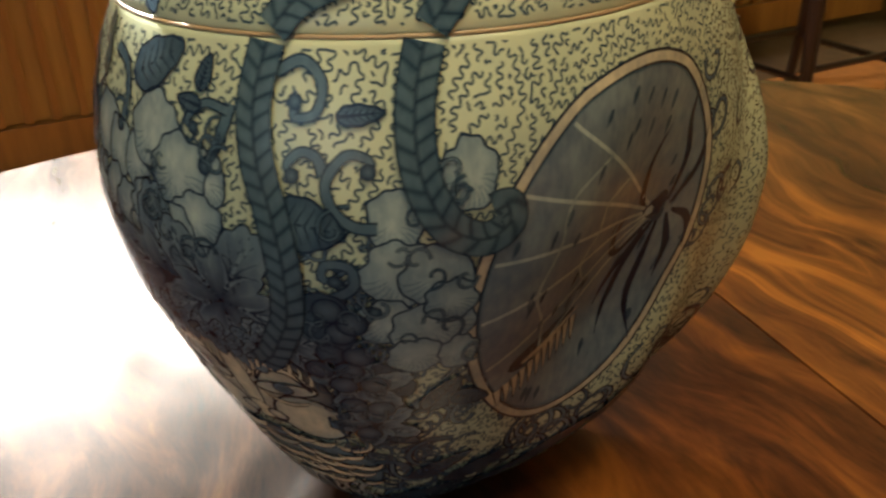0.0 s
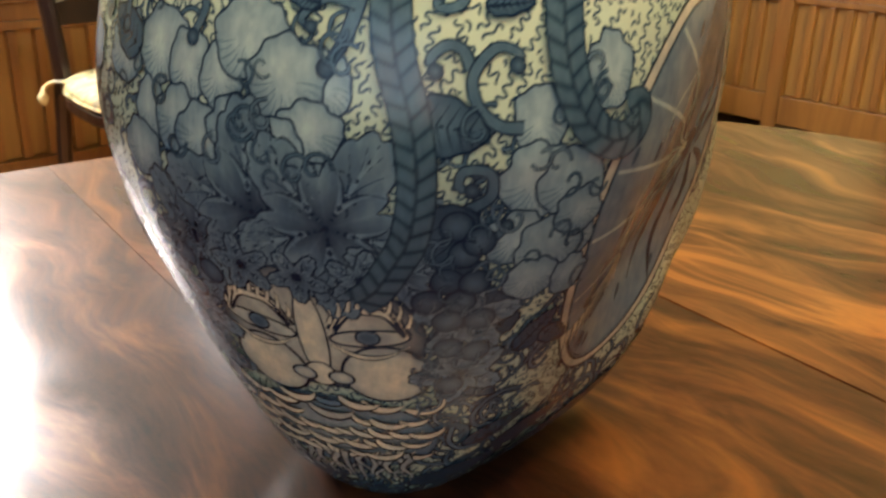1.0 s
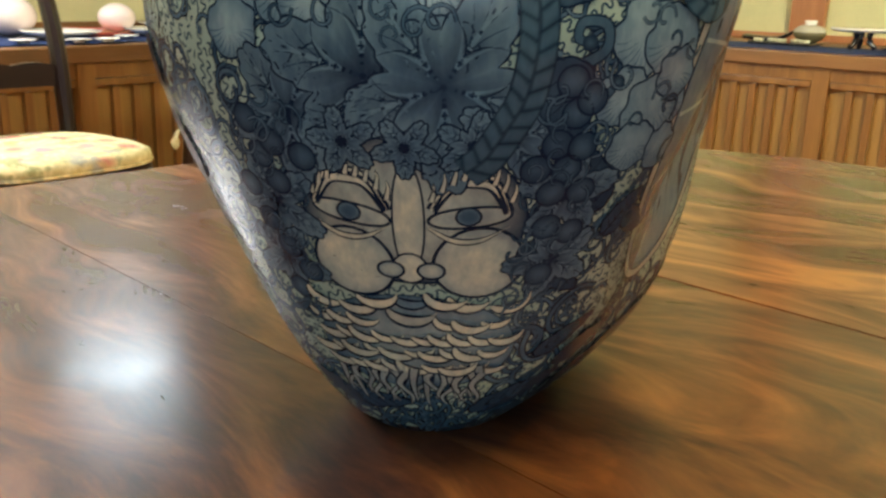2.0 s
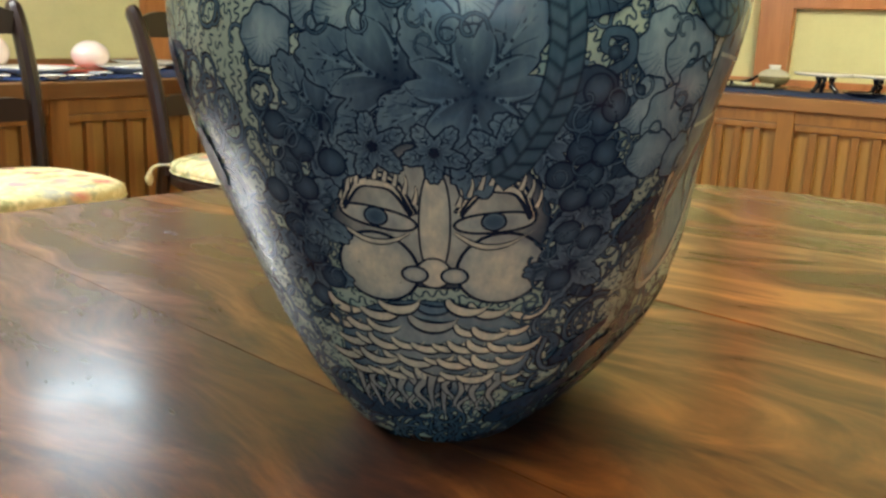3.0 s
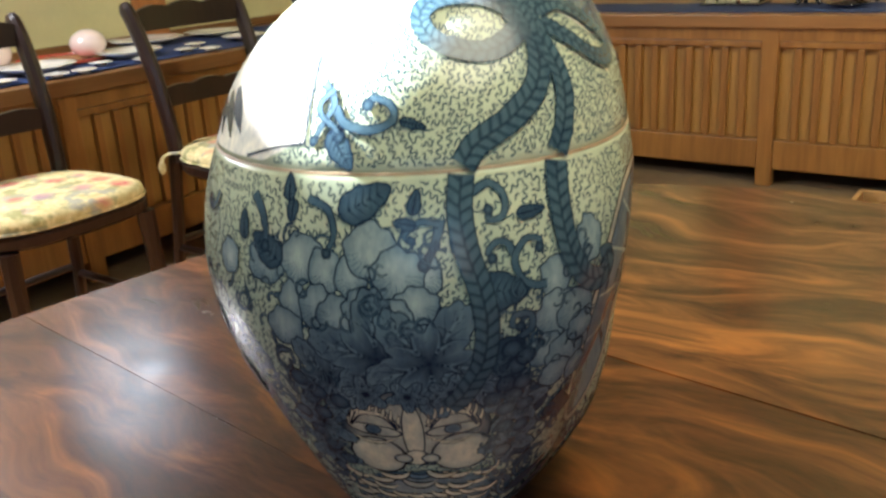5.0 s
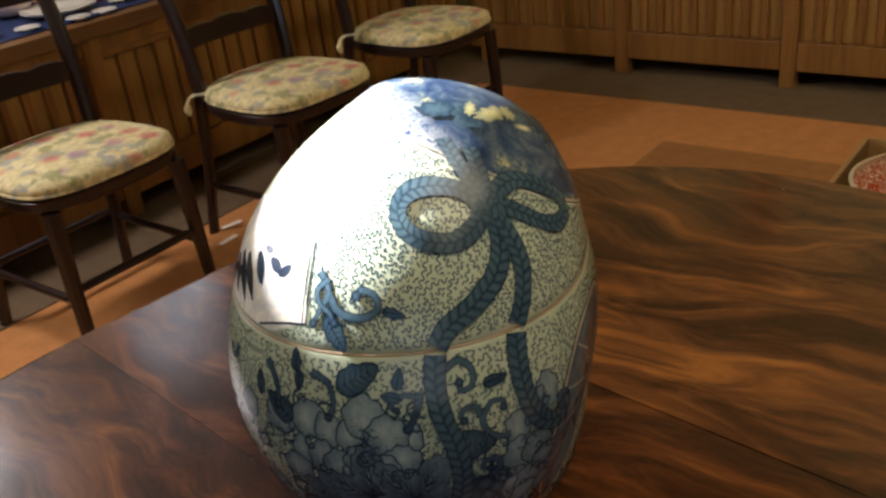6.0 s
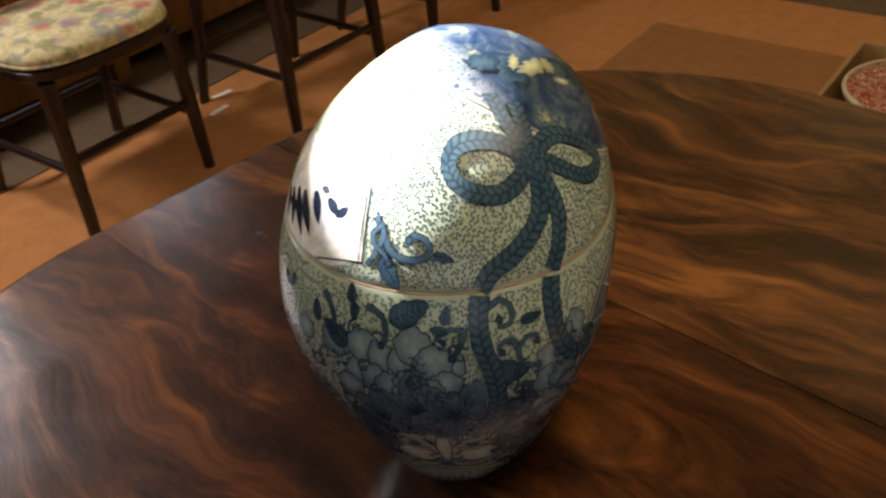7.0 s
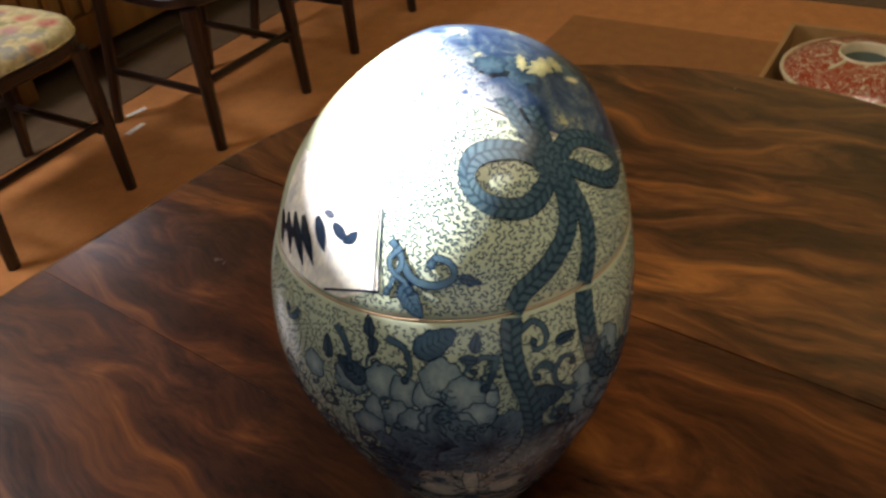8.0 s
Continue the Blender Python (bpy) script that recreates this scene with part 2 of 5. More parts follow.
def window(name, p, q0, q1, z0, z1, bars, label, glazed=True):
    """A timber-framed window in a wall across p."""
    w = thing(name, ROOM, label, "window", "", "structure")
    f = 0.05
    for nm, a in (("window_sill", (p - 0.05, p + 0.15, q0 - 0.02, q1 + 0.02, z0 - 0.03, z0 + 0.012)), ("window_head", (p - 0.02, p + 0.12, q0, q1, z1 - 0.05, z1))):
        part(nm, boxed(*a, bevel=0.004), M_POST, w)
    step = (q1 - q0 - f) / bars
    for k in range(bars + 1):
        part("window_frame", boxed(p + 0.03, p + 0.09, q0 + k * step, q0 + k * step + f, z0 + 0.014, z1 - 0.052, bevel=0.004), M_POST, w)
    for k in range(bars if glazed else 0):
        g = part("pane", boxed(p + 0.055, p + 0.061, q0 + f + k * step, q0 + (k + 1) * step, z0 + 0.014, z1 - 0.052), M_GLASS, w)
        g.visible_shadow = False
    return w


window("window_1", BACK_P, -0.3, 0.955, 1.02, 1.9, 2, "timber-framed window above the counter")
# frame of the added opening that shapes the sunbeam
sun_frame = thing("window_2", ROOM, "unseen framed opening added above the counter to shape the sunbeam", "window", "", "structure")
for p0, p1, z0, z1 in ((SUN_OPENING[0] - 0.05, SUN_OPENING[0], SUN_OPENING[2] - 0.05, SUN_OPENING[3] + 0.05), (SUN_OPENING[1], SUN_OPENING[1] + 0.05, SUN_OPENING[2] - 0.05, SUN_OPENING[3] + 0.05),
                       (SUN_OPENING[0], SUN_OPENING[1], SUN_OPENING[2] - 0.05, SUN_OPENING[2] - 0.001), (SUN_OPENING[0], SUN_OPENING[1], SUN_OPENING[3] + 0.001, SUN_OPENING[3] + 0.05)):
    part("window_frame", boxed(p0, p1, BACK_Q - 0.012, BACK_Q - 0.001, z0, z1, bevel=0.003), M_POST, sun_frame)
# unseen window, added as a place for the cool fill light
window("window_3", WEST_P - 0.15, -2.15, -0.55, 0.98, 2.15, 2, "unseen wide window added to hold the cool fill light", False)


# ---- counters: carcass, worktop, stiles and slatted panels ----
def counter(name, length, depth, first_stile, pitch, m, label):
    """A built-in counter; its front runs along local x at y = 0, the wall is at y = depth."""
    c = thing(name, m, label, "counter", "built-in counters")
    part("worktop", boxed(0, length, -0.012, depth - 0.032, 0.607, COUNTER_Z, bevel=0.004), M_COUNTER_TOP, c)
    part("apron", boxed(0, length, 0.008, 0.03, 0.56, 0.605), M_COUNTER, c)
    # dark sheet put in for the shade behind and below the panels
    part("gap_shade_sheet", boxed(0, length, 0.30, 0.32, 0.006, 0.60), M_GAP_SHADE, c)
    stiles = []
    x = first_stile
    while x < length:
        stiles.append(x)
        x += pitch
    for s in stiles:
        part("stile", boxed(s - 0.03, s + 0.03, 0.002, 0.05, 0.006, 0.606, bevel=0.003), M_COUNTER, c)
    edges = [0.0] + stiles + [length]
    for a, b in zip(edges, edges[1:]):
        a, b = a + 0.032, b - 0.032
        if b - a < 0.05:
            continue
        part("top_rail", boxed(a, b, 0.010, 0.05, 0.535, 0.558, bevel=0.003), M_COUNTER, c)
        part("bottom_rail", boxed(a, b, 0.006, 0.05, 0.075, 0.185, bevel=0.003), M_COUNTER, c)
    shared = {}
    for nm, bm, material in (("board", boxed(-0.0352, 0.0352, 0.034, 0.048, 0.187, 0.533, bevel=0.0015), M_BOARD), ("batten", boxed(-0.0125, 0.0125, 0.014, 0.0335, 0.187, 0.533, bevel=0.003), M_COUNTER)):
        me = bpy.data.meshes.new(nm)
        bm.to_mesh(me)
        bm.free()
        me.materials.append(material)
        shared[nm] = me
    for a, b in zip(edges, edges[1:]):
        k = max(1, round((b - a - 0.06) / 0.071))
        pitch_in = (b - a - 0.06) / k
        for i in range(2 * k - 1):
            ob = new("batten" if i % 2 else "board", shared["batten" if i % 2 else "board"])
            ob.parent, ob.location = c, (a + 0.03 + pitch_in * (i + 1) / 2, 0, 0)
    return c


NORTH = ROOM @ pose(-1.7, FRONT_Q, 0)
EAST = ROOM @ pose(FRONT_P, FRONT_Q - 0.01, 0, 0, 0, -90)
counter("counter", 1.7 + FRONT_P + 0.05, BACK_Q - FRONT_Q, 0.55, 0.78, NORTH, "long brown timber display counter with vertical slats")
counter("counter", 3.4, BACK_P - FRONT_P, FRONT_Q - 0.01 - 2.13, 0.70, EAST, "brown timber display counter with slatted front panels")


def cloth(name, x0, x1, y0, y1, m, label):
    bm = bmesh.new()
    nx, ny = 60, 10
    g = [[bm.verts.new((x0 + (x1 - x0) * i / nx, y0 + (y1 - y0) * j / ny + 0.004 * math.sin(i * 0.7), COUNTER_Z + 0.003 + 0.0012 * (1 + math.sin(i * 1.3 + j)))) for j in range(ny + 1)] for i in range(nx + 1)]
    for i in range(nx):
        for j in range(ny):
            bm.faces.new((g[i][j], g[i + 1][j], g[i + 1][j + 1], g[i][j + 1]))
    r = bmesh.ops.extrude_face_region(bm, geom=bm.faces[:])
    bmesh.ops.translate(bm, vec=(0, 0, -0.0022), verts=[v for v in r["geom"] if isinstance(v, bmesh.types.BMVert)])
    return tagged(part(name, bm, M_CLOTH, None, "", m), label, "cloth", "display cloths")


cloth("table_runner", 0.8, 4.7, 0.05, 0.58, NORTH, "dark blue cloth laid along the counter top")
cloth("table_runner", 0.35, 3.0, 0.06, 0.42, EAST, "dark blue cloth laid along the counter top")


# ---- round table ----
TC, TR = Vector((0.1011, 0.0332)), 0.532
M_TABLE, t, b = nodes("flame_mahogany")
info = t.nodes.new("ShaderNodeObjectInfo")
own = t.nodes.new("ShaderNodeVectorMath")
own.operation = "MULTIPLY_ADD"
t.links.new(info.outputs["Random"], own.inputs[0])
own.inputs[1].default_value = (3.0, 5.0, 0.0)
t.links.new(coords(t), own.inputs[2])
vec = own.outputs[0]
w1 = noise_tex(t, vec, 2.6, 3, 0.5)
warp = t.nodes.new("ShaderNodeVectorMath")
warp.operation = "MULTIPLY_ADD"
t.links.new(w1, warp.inputs[0])
warp.inputs[1].default_value = (0.20, 0.22, 0.0)
t.links.new(vec, warp.inputs[2])
sq = node(t, "ShaderNodeMapping")
sq.inputs["Scale"].default_value = (11.0, 2.4, 1.0)
t.links.new(warp.outputs[0], sq.inputs[0])
flame = noise_tex(t, sq.outputs[0], 1.7, 5, 0.60, 1.1)
pore = noise_tex(t, sq.outputs[0], 20.0, 4, 0.7)
cloud = noise_tex(t, vec, 3.6, 3)
c = ramp(t, flame, [(0.37, (0.014, 0.0040, 0.0018)), (0.48, (0.050, 0.0140, 0.0042)), (0.58, (0.125, 0.039, 0.0085)), (0.70, (0.33, 0.120, 0.022))])
c = mixed(t, 0.16, c, ramp(t, pore, [(0.35, (0.02, 0.007, 0.003)), (0.65, (0.26, 0.08, 0.02))]))
c = mixed(t, ramp(t, cloud, [(0.40, (0.0, 0.0, 0.0)), (0.68, (0.8, 0.8, 0.8))]), c, (0.45, 0.30, 0.22), "MULTIPLY")
t.links.new(c, b.inputs["Base Color"])
sheen = t.nodes.new("ShaderNodeMapRange")
sheen.inputs["From Min"].default_value, sheen.inputs["From Max"].default_value = 0.35, 0.65
sheen.inputs["To Min"].default_value, sheen.inputs["To Max"].default_value = 0.58, 0.36
t.links.new(flame, sheen.inputs[0])
t.links.new(sheen.outputs[0], b.inputs["Roughness"])
b.inputs["Specular IOR Level"].default_value = 0.5
t.links.new(ramp(t, flame, [(0.42, (0.05, 0.02, 0.01)), (0.66, (1.0, 0.50, 0.22))]), b.inputs["Specular Tint"])
b.inputs["Coat Weight"].default_value, b.inputs["Coat IOR"].default_value = 1.0, 1.50
smear = noise_tex(t, vec, 14.0, 5, 0.65)
rr = t.nodes.new("ShaderNodeMapRange")
rr.inputs["To Min"].default_value, rr.inputs["To Max"].default_value = 0.05, 0.36
t.links.new(smear, rr.inputs[0])
t.links.new(rr.outputs[0], b.inputs["Coat Roughness"])
bump(t, b, mixed(t, 0.35, smear, noise_tex(t, vec, 90.0, 4, 0.7)), 0.09, 0.001)


def half_disc(sign, gap, r, z0, z1, bm=None):
    """One half of a round top, cut along x = 0, with a moulded edge, set off by gap."""
    bm = bm or bmesh.new()
    prof = [(r - 0.012, z1), (r - 0.004, z1 - 0.003), (r, z1 - 0.010), (r - 0.003, z1 - 0.018), (r - 0.012, z0)]
    n = 96
    def row(rad, z):
        out = []
        for i in range(n + 1):
            a = -math.pi / 2 + math.pi * i / n
            out.append(bm.verts.new((sign * (gap + max(0.0, rad * math.cos(a))), rad * math.sin(a), z)))
        return out
    rows = [row(*p) for p in prof]
    for a, c2 in zip(rows, rows[1:]):
        for i in range(n):
            bm.faces.new((a[i], a[i + 1], c2[i + 1], c2[i]) if sign < 0 else (a[i + 1], a[i], c2[i], c2[i + 1]))
    bm.faces.new(rows[0] if sign > 0 else rows[0][::-1])
    bm.faces.new(rows[-1][::-1] if sign > 0 else rows[-1])
    cutf = [r_[0] for r_ in rows] + [r_[-1] for r_ in rows][::-1]
    bm.faces.new(cutf)
    bmesh.ops.recalc_face_normals(bm, faces=bm.faces[:])
    return bm


def leaf_board(half, r, z0, z1):
    """The straight board between the two round ends, with the same moulded edge."""
    bm = bmesh.new()
    edge = [(r - 0.012, z1), (r - 0.004, z1 - 0.003), (r, z1 - 0.010), (r - 0.003, z1 - 0.018), (r - 0.012, z0)]
    section = edge + [(-y, z) for y, z in edge[::-1]]
    ends = [[bm.verts.new((x, y, z)) for y, z in section] for x in (-half, half)]
    n = len(section)
    for k in range(n):
        bm.faces.new((ends[0][k], ends[0][(k + 1) % n], ends[1][(k + 1) % n], ends[1][k]))
    bm.faces.new(ends[0])
    bm.faces.new(ends[1][::-1])
    bmesh.ops.recalc_face_normals(bm, faces=bm.faces[:])
    return bm


LEAF = 0.1265                     # half the width of the middle board
table = thing("dining_table", pose(TC.x, TC.y, 0, 0, 0, 10.6), "polished flame-mahogany dining table with round ends and a middle leaf", "table")
part("tabletop", half_disc(-1, LEAF + 0.0003, TR, TABLE_Z - 0.026, TABLE_Z - 0.0002), M_TABLE, table, "flame-figured mahogany round end")
part("tabletop", half_disc(1, LEAF + 0.0013, TR, TABLE_Z - 0.026, TABLE_Z + 0.0004), M_TABLE, table, "flame-figured mahogany round end")
part("leaf", leaf_board(LEAF, TR, TABLE_Z - 0.026, TABLE_Z), M_TABLE, table, "straight mahogany board between the ends")
part("apron", lathe([(0.42, 0.60), (0.44, 0.60), (0.44, TABLE_Z - 0.0265), (0.42, TABLE_Z - 0.0265), (0.42, 0.60)], 72), M_SIDE, table)
part("pedestal", lathe([(0.0, 0.10), (0.10, 0.10), (0.11, 0.16), (0.06, 0.24), (0.085, 0.36), (0.05, 0.48), (0.09, 0.58), (0.30, 0.60), (0.30, TABLE_Z - 0.028), (0, TABLE_Z - 0.028)], 40), M_SIDE, table, smooth=True)
for k in range(4):
    a = math.pi / 2 * k + 0.5
    part("foot", sweep([(0.06 * math.cos(a), 0.06 * math.sin(a), 0.16), (0.2 * math.cos(a), 0.2 * math.sin(a), 0.13), (0.36 * math.cos(a), 0.36 * math.sin(a), 0.032)], [0.045, 0.038, 0.030], 10), M_SIDE, table, smooth=True)


# ---- chairs ----
M_FLORAL, t, b = nodes("floral_cushion")
vec = coords(t)
v1 = node(t, "ShaderNodeTexVoronoi", Scale=13.0, Randomness=1.0)
t.links.new(vec, v1.inputs[0])
n1, n2, n3 = noise_tex(t, vec, 24, 3), noise_tex(t, vec, 55, 4), noise_tex(t, vec, 9, 2)
base = ramp(t, n2, [(0.3, (0.50, 0.40, 0.17)), (0.7, (0.74, 0.65, 0.36))])
leaf = mixed(t, ramp(t, n1, [(0.50, (0, 0, 0)), (0.60, (0.8, 0.8, 0.8))]), base, ramp(t, n3, [(0.42, (0.24, 0.24, 0.09)), (0.56, (0.30, 0.30, 0.27))]))
sep = t.nodes.new("ShaderNodeSeparateColor")
t.links.new(v1.outputs["Color"], sep.inputs[0])
flower = ramp(t, v1.outputs["Distance"], [(0.18, (0.95, 0.95, 0.95)), (0.45, (0, 0, 0))])
pick = ramp(t, sep.outputs[0], [(0.44, (0, 0, 0)), (0.50, (1, 1, 1))])
hue = ramp(t, sep.outputs[1], [(0.3, (0.52, 0.11, 0.10)), (0.6, (0.62, 0.28, 0.22)), (0.8, (0.34, 0.18, 0.26))])
fm = mixed(t, 1.0, flower, pick, "MULTIPLY")
fm = mixed(t, 1.0, fm, ramp(t, n2, [(0.3, (0.4, 0.4, 0.4)), (0.6, (1, 1, 1))]), "MULTIPLY")
t.links.new(mixed(t, fm, leaf, hue), b.inputs["Base Color"])
b.inputs["Roughness"].default_value = 0.9
bump(t, b, n2, 0.25, 0.002)


def seat_outline(w, d, n=48, power=3.2):
    """A rounded seat outline, wider in front; the front is at -y."""
    out = []
    for i in range(n):
        a = 2 * math.pi * i / n
        c_, s_ = math.cos(a), math.sin(a)
        x = math.copysign(abs(c_) ** (2 / power), c_) * w / 2
        y = math.copysign(abs(s_) ** (2 / power), s_) * d / 2
        out.append((x * (1.0 - 0.12 * (y / d + 0.5)), y))
    return out


def layered(outline, layers):
    """A solid of scaled outlines: (scale, height) from bottom to top."""
    bm = bmesh.new()
    rows = [[bm.verts.new((x * s, y * s, z)) for x, y in outline] for s, z in layers]
    n = len(outline)
    for a, c2 in zip(rows, rows[1:]):
        for i in range(n):
            bm.faces.new((a[i], a[(i + 1) % n], c2[(i + 1) % n], c2[i]))
    bm.faces.new(rows[0][::-1])
    bm.faces.new(rows[-1])
    return bm


def chair(m):
    c = thing("dining_chair", m, "dark-stained wooden dining chair with a floral seat cushion", "chair", "chairs along the counter")
    W, D = 0.46, 0.42
    o = seat_outline(W, D)
    part("seat", layered(o, [(0.97, 0.405), (1.0, 0.412), (1.0, 0.432), (0.97, 0.438)]), M_CHAIR, c)
    cu = part("cushion", layered(seat_outline(W * 1.0, D * 1.0), [(0.90, 0.4385), (0.985, 0.446), (1.0, 0.456), (0.985, 0.468), (0.90, 0.478), (0.7, 0.484), (0.35, 0.487)]), M_FLORAL, c, "cream cushion printed with red flowers and green leaves", smooth=True)
    part("piping", sweep([(x * 0.998, y * 0.998, 0.4465) for x, y in o] + [(o[0][0] * 0.998, o[0][1] * 0.998, 0.4465)], 0.004, 6), M_FLORAL, cu)
    for sx in (-1, 1):
        line = smooth_line([(sx * 0.175, 0.175, 0.46), (sx * 0.18, 0.185, 0.405), (sx * 0.19, 0.205, 0.2), (sx * 0.2, 0.24, 0.0)], 5)
        part("back_leg", sweep(line, [0.021 - 0.0003 * k for k in range(len(line))], 8, 0.9, up=(0, 1, 0)), M_CHAIR, c)
        post = smooth_line([(sx * 0.175, 0.172, 0.43), (sx * 0.178, 0.180, 0.53), (sx * 0.184, 0.206, 0.68), (sx * 0.190, 0.252, 0.81), (sx * 0.192, 0.288, 0.872)], 6)
        part("back_post", sweep(post, [0.0195] * (len(post) - 2) + [0.018, 0.013], 10, 1.3, up=(0, 1, 0)), M_CHAIR, c)
        part("front_leg", sweep([(sx * 0.18, -0.165, 0.404), (sx * 0.187, -0.172, 0.2), (sx * 0.193, -0.18, 0.0)], [0.023, 0.020, 0.016], 8), M_CHAIR, c)
        part("side_stretcher", sweep([(sx * 0.186, -0.172, 0.17), (sx * 0.191, 0.208, 0.17)], 0.011, 8), M_CHAIR, c)
        tie = smooth_line([(sx * 0.18, 0.15, 0.462), (sx * 0.205, 0.178, 0.458), (sx * 0.222, 0.185, 0.440), (sx * 0.226, 0.18, 0.405)], 5)
        part("tie", sweep(tie, [0.010] * (len(tie) - 4) + [0.013, 0.012, 0.009, 0.004], 7, 0.45), M_FLORAL, c, "knotted cushion tie")
    part("front_stretcher", sweep([(-0.185, -0.17, 0.20), (0.185, -0.17, 0.20)], 0.011, 8), M_CHAIR, c)
    part("back_stretcher", sweep([(-0.19, 0.21, 0.19), (0.19, 0.21, 0.19)], 0.011, 8), M_CHAIR, c)
    # crest rail and middle splat rail with a waved upper edge
    for nm, z, y, h, wave in (("crest_rail", 0.822, 0.256, 0.052, 0.011), ("middle_rail", 0.610, 0.192, 0.046, 0.008)):
        bm = bmesh.new()
        n = 24
        rows = []
        for i in range(n + 1):
            f = i / n
            x = -0.185 + 0.37 * f
            yy = y + 0.018 * math.sin(math.pi * f)
            top = z + h / 2 + wave * abs(math.sin(3 * math.pi * f)) + wave * math.sin(math.pi * f)
            rows.append([bm.verts.new(q) for q in ((x, yy - 0.009, z - h / 2), (x, yy + 0.009, z - h / 2), (x, yy + 0.011, top), (x, yy - 0.005, top))])
        for a, c2 in zip(rows, rows[1:]):
            for k in range(4):
                bm.faces.new((a[k], c2[k], c2[(k + 1) % 4], a[(k + 1) % 4]))
        bm.faces.new(rows[0])
        bm.faces.new(rows[-1][::-1])
        bmesh.ops.recalc_face_normals(bm, faces=bm.faces[:])
        part(nm, bm, M_CHAIR, c)
    return c


first_chair = chair(ROOM @ pose(0.755, 1.76, 0))
copy_thing(first_chair, ROOM @ pose(1.41, 1.66, 0, 0, 0, -2))
copy_thing(first_chair, ROOM @ pose(2.09, 1.68, 0, 0, 0, 1))


# ---- porcelain jar ----
JAR_H = 0.3388
JAR_R = [0.0335, 0.0625, 0.0826, 0.1007, 0.1164, 0.1247, 0.1231, 0.1144, 0.1061, 0.0906, 0.0]
SEAM = 0.2325
JAR_N = [r * r for r in JAR_R]
JAR_N = [2 * JAR_N[0] - JAR_N[1]] + JAR_N + [2 * JAR_N[-1] - JAR_N[-2]]


def axis_x(z):
    """The jar leans a little, and less towards its top."""
    return 0.0922 * z - 0.0462 * z ** 3


def axis_y(z):
    return 0.0253 * z + 0.5418 * z ** 3


def jar_radius(z):
    u = max(0.0, min(1.0, z / JAR_H)) * 10
    i = min(int(u), 9)
    f = u - i
    a, b_, c_, d = JAR_N[i:i + 4]
    return math.sqrt(max(0.0, b_ + 0.5 * f * (c_ - a + f * (2 * a - 5 * b_ + 4 * c_ - d + f * (3 * (b_ - c_) + d - a)))))


def lump(az, z, amount, at_az, wide, at_z, below, above):
    d = (az - at_az + 180) % 360 - 180
    if abs(d) > 3 * wide:
        return 0.0
    return amount * math.exp(-(d / wide) ** 2) * math.exp(-((z - at_z) / (below if z < at_z else above)) ** 2)


def swell(az, z):
    """The side beyond the medallion bulges, the medallion's own side is flattened, a narrow rib stands out, and the lid slopes on one side."""
    return (lump(az, z, 0.7415, -1.9, 34.8, -0.0339, 0.1537, 0.1692) + lump(az, z, -0.2374, -40.5, 34.9, 0.118, 0.0524, 0.1027)
            + lump(az, z, 0.6042, 9.6, 9.55, 0.0349, 0.1088, 0.1247) + lump(az, z, -0.8967, 177.5, 114.4, 0.3586, 0.06, 0.08))


def jar_surface(az, z, off=0.0):
    """A point of the jar's surface at an azimuth in degrees and a height, lifted by off, and the normal there."""
    z = max(0.0005, min(JAR_H - 0.0002, z))
    r = jar_radius(z) * (1 + swell(az, z))
    e = 0.0008
    slope = (jar_radius(z + e) - jar_radius(z - e)) / (2 * e) if z + e < JAR_H else -8.0
    a = radians(az)
    n = Vector((math.cos(a), math.sin(a), -slope)).normalized()
    return Vector((r * math.cos(a) + axis_x(z), r * math.sin(a) + axis_y(z), z)) + n * off, n


def on_jar(az, z, off=0.0):
    """The same in the painter's own measure, which drifts against the azimuth because the jar leans."""
    x, y = max(-1.75, min(0.8, (az + 110) / 60)), max(-1.1, min(1.1, (z - 0.17) / 0.15))
    turn = (-2.77 + 0.15 * y + 4.97 * y ** 2 + 0.76 * y ** 3 + x * (-4.72 - 0.55 * y + 12.39 * y ** 2 + 1.95 * y ** 3)
            + x ** 2 * (-2.33 - 2.56 * y - 5.41 * y ** 2) - x ** 3 * (1.39 + 3.16 * y))
    rise = (1.02 - 2.35 * y - 8.04 * y ** 2 + 0.41 * y ** 3 + x * (2.83 - 2.05 * y - 2.77 * y ** 2 + 4.6 * y ** 3)
            + x ** 2 * (3.41 - 0.73 * y - 6.33 * y ** 2) + x ** 3 * (1.38 + 0.14 * y))
    return jar_surface(az + turn, z + 0.001 * rise * min(1.0, abs(z - SEAM) / 0.03), off)


def to_jar(p, off):
    """The point of the surface over or under p."""
    return jar_surface(math.degrees(math.atan2(p.y - axis_y(p.z), p.x - axis_x(p.z))), p.z, off)[0]


def glaze(name, colour_socket_maker):
    m, t, b = nodes(name)
    t.links.new(colour_socket_maker(t), b.inputs["Base Color"])
    b.inputs["Roughness"].default_value = 0.24
    b.inputs["Coat Weight"].default_value, b.inputs["Coat Roughness"].default_value = 0.15, 0.20
    b.inputs["Specular IOR Level"].default_value = 0.18
    return m


def paint_colour(t):
    a = t.nodes.new("ShaderNodeAttribute")
    a.attribute_name = "paint"
    vec = coords(t)
    wash = noise_tex(t, vec, 55, 4, 0.6)
    brush = noise_tex(t, coords(t, (1.0, 1.0, 0.4)), 330, 3, 0.6)
    c = mixed(t, 1.0, a.outputs["Color"], ramp(t, wash, [(0.3, (0.66, 0.70, 0.76)), (0.72, (1.25, 1.2, 1.12))]), "MULTIPLY")
    return mixed(t, 1.0, c, ramp(t, brush, [(0.35, (0.82, 0.84, 0.88)), (0.65, (1.1, 1.08, 1.05))]), "MULTIPLY")


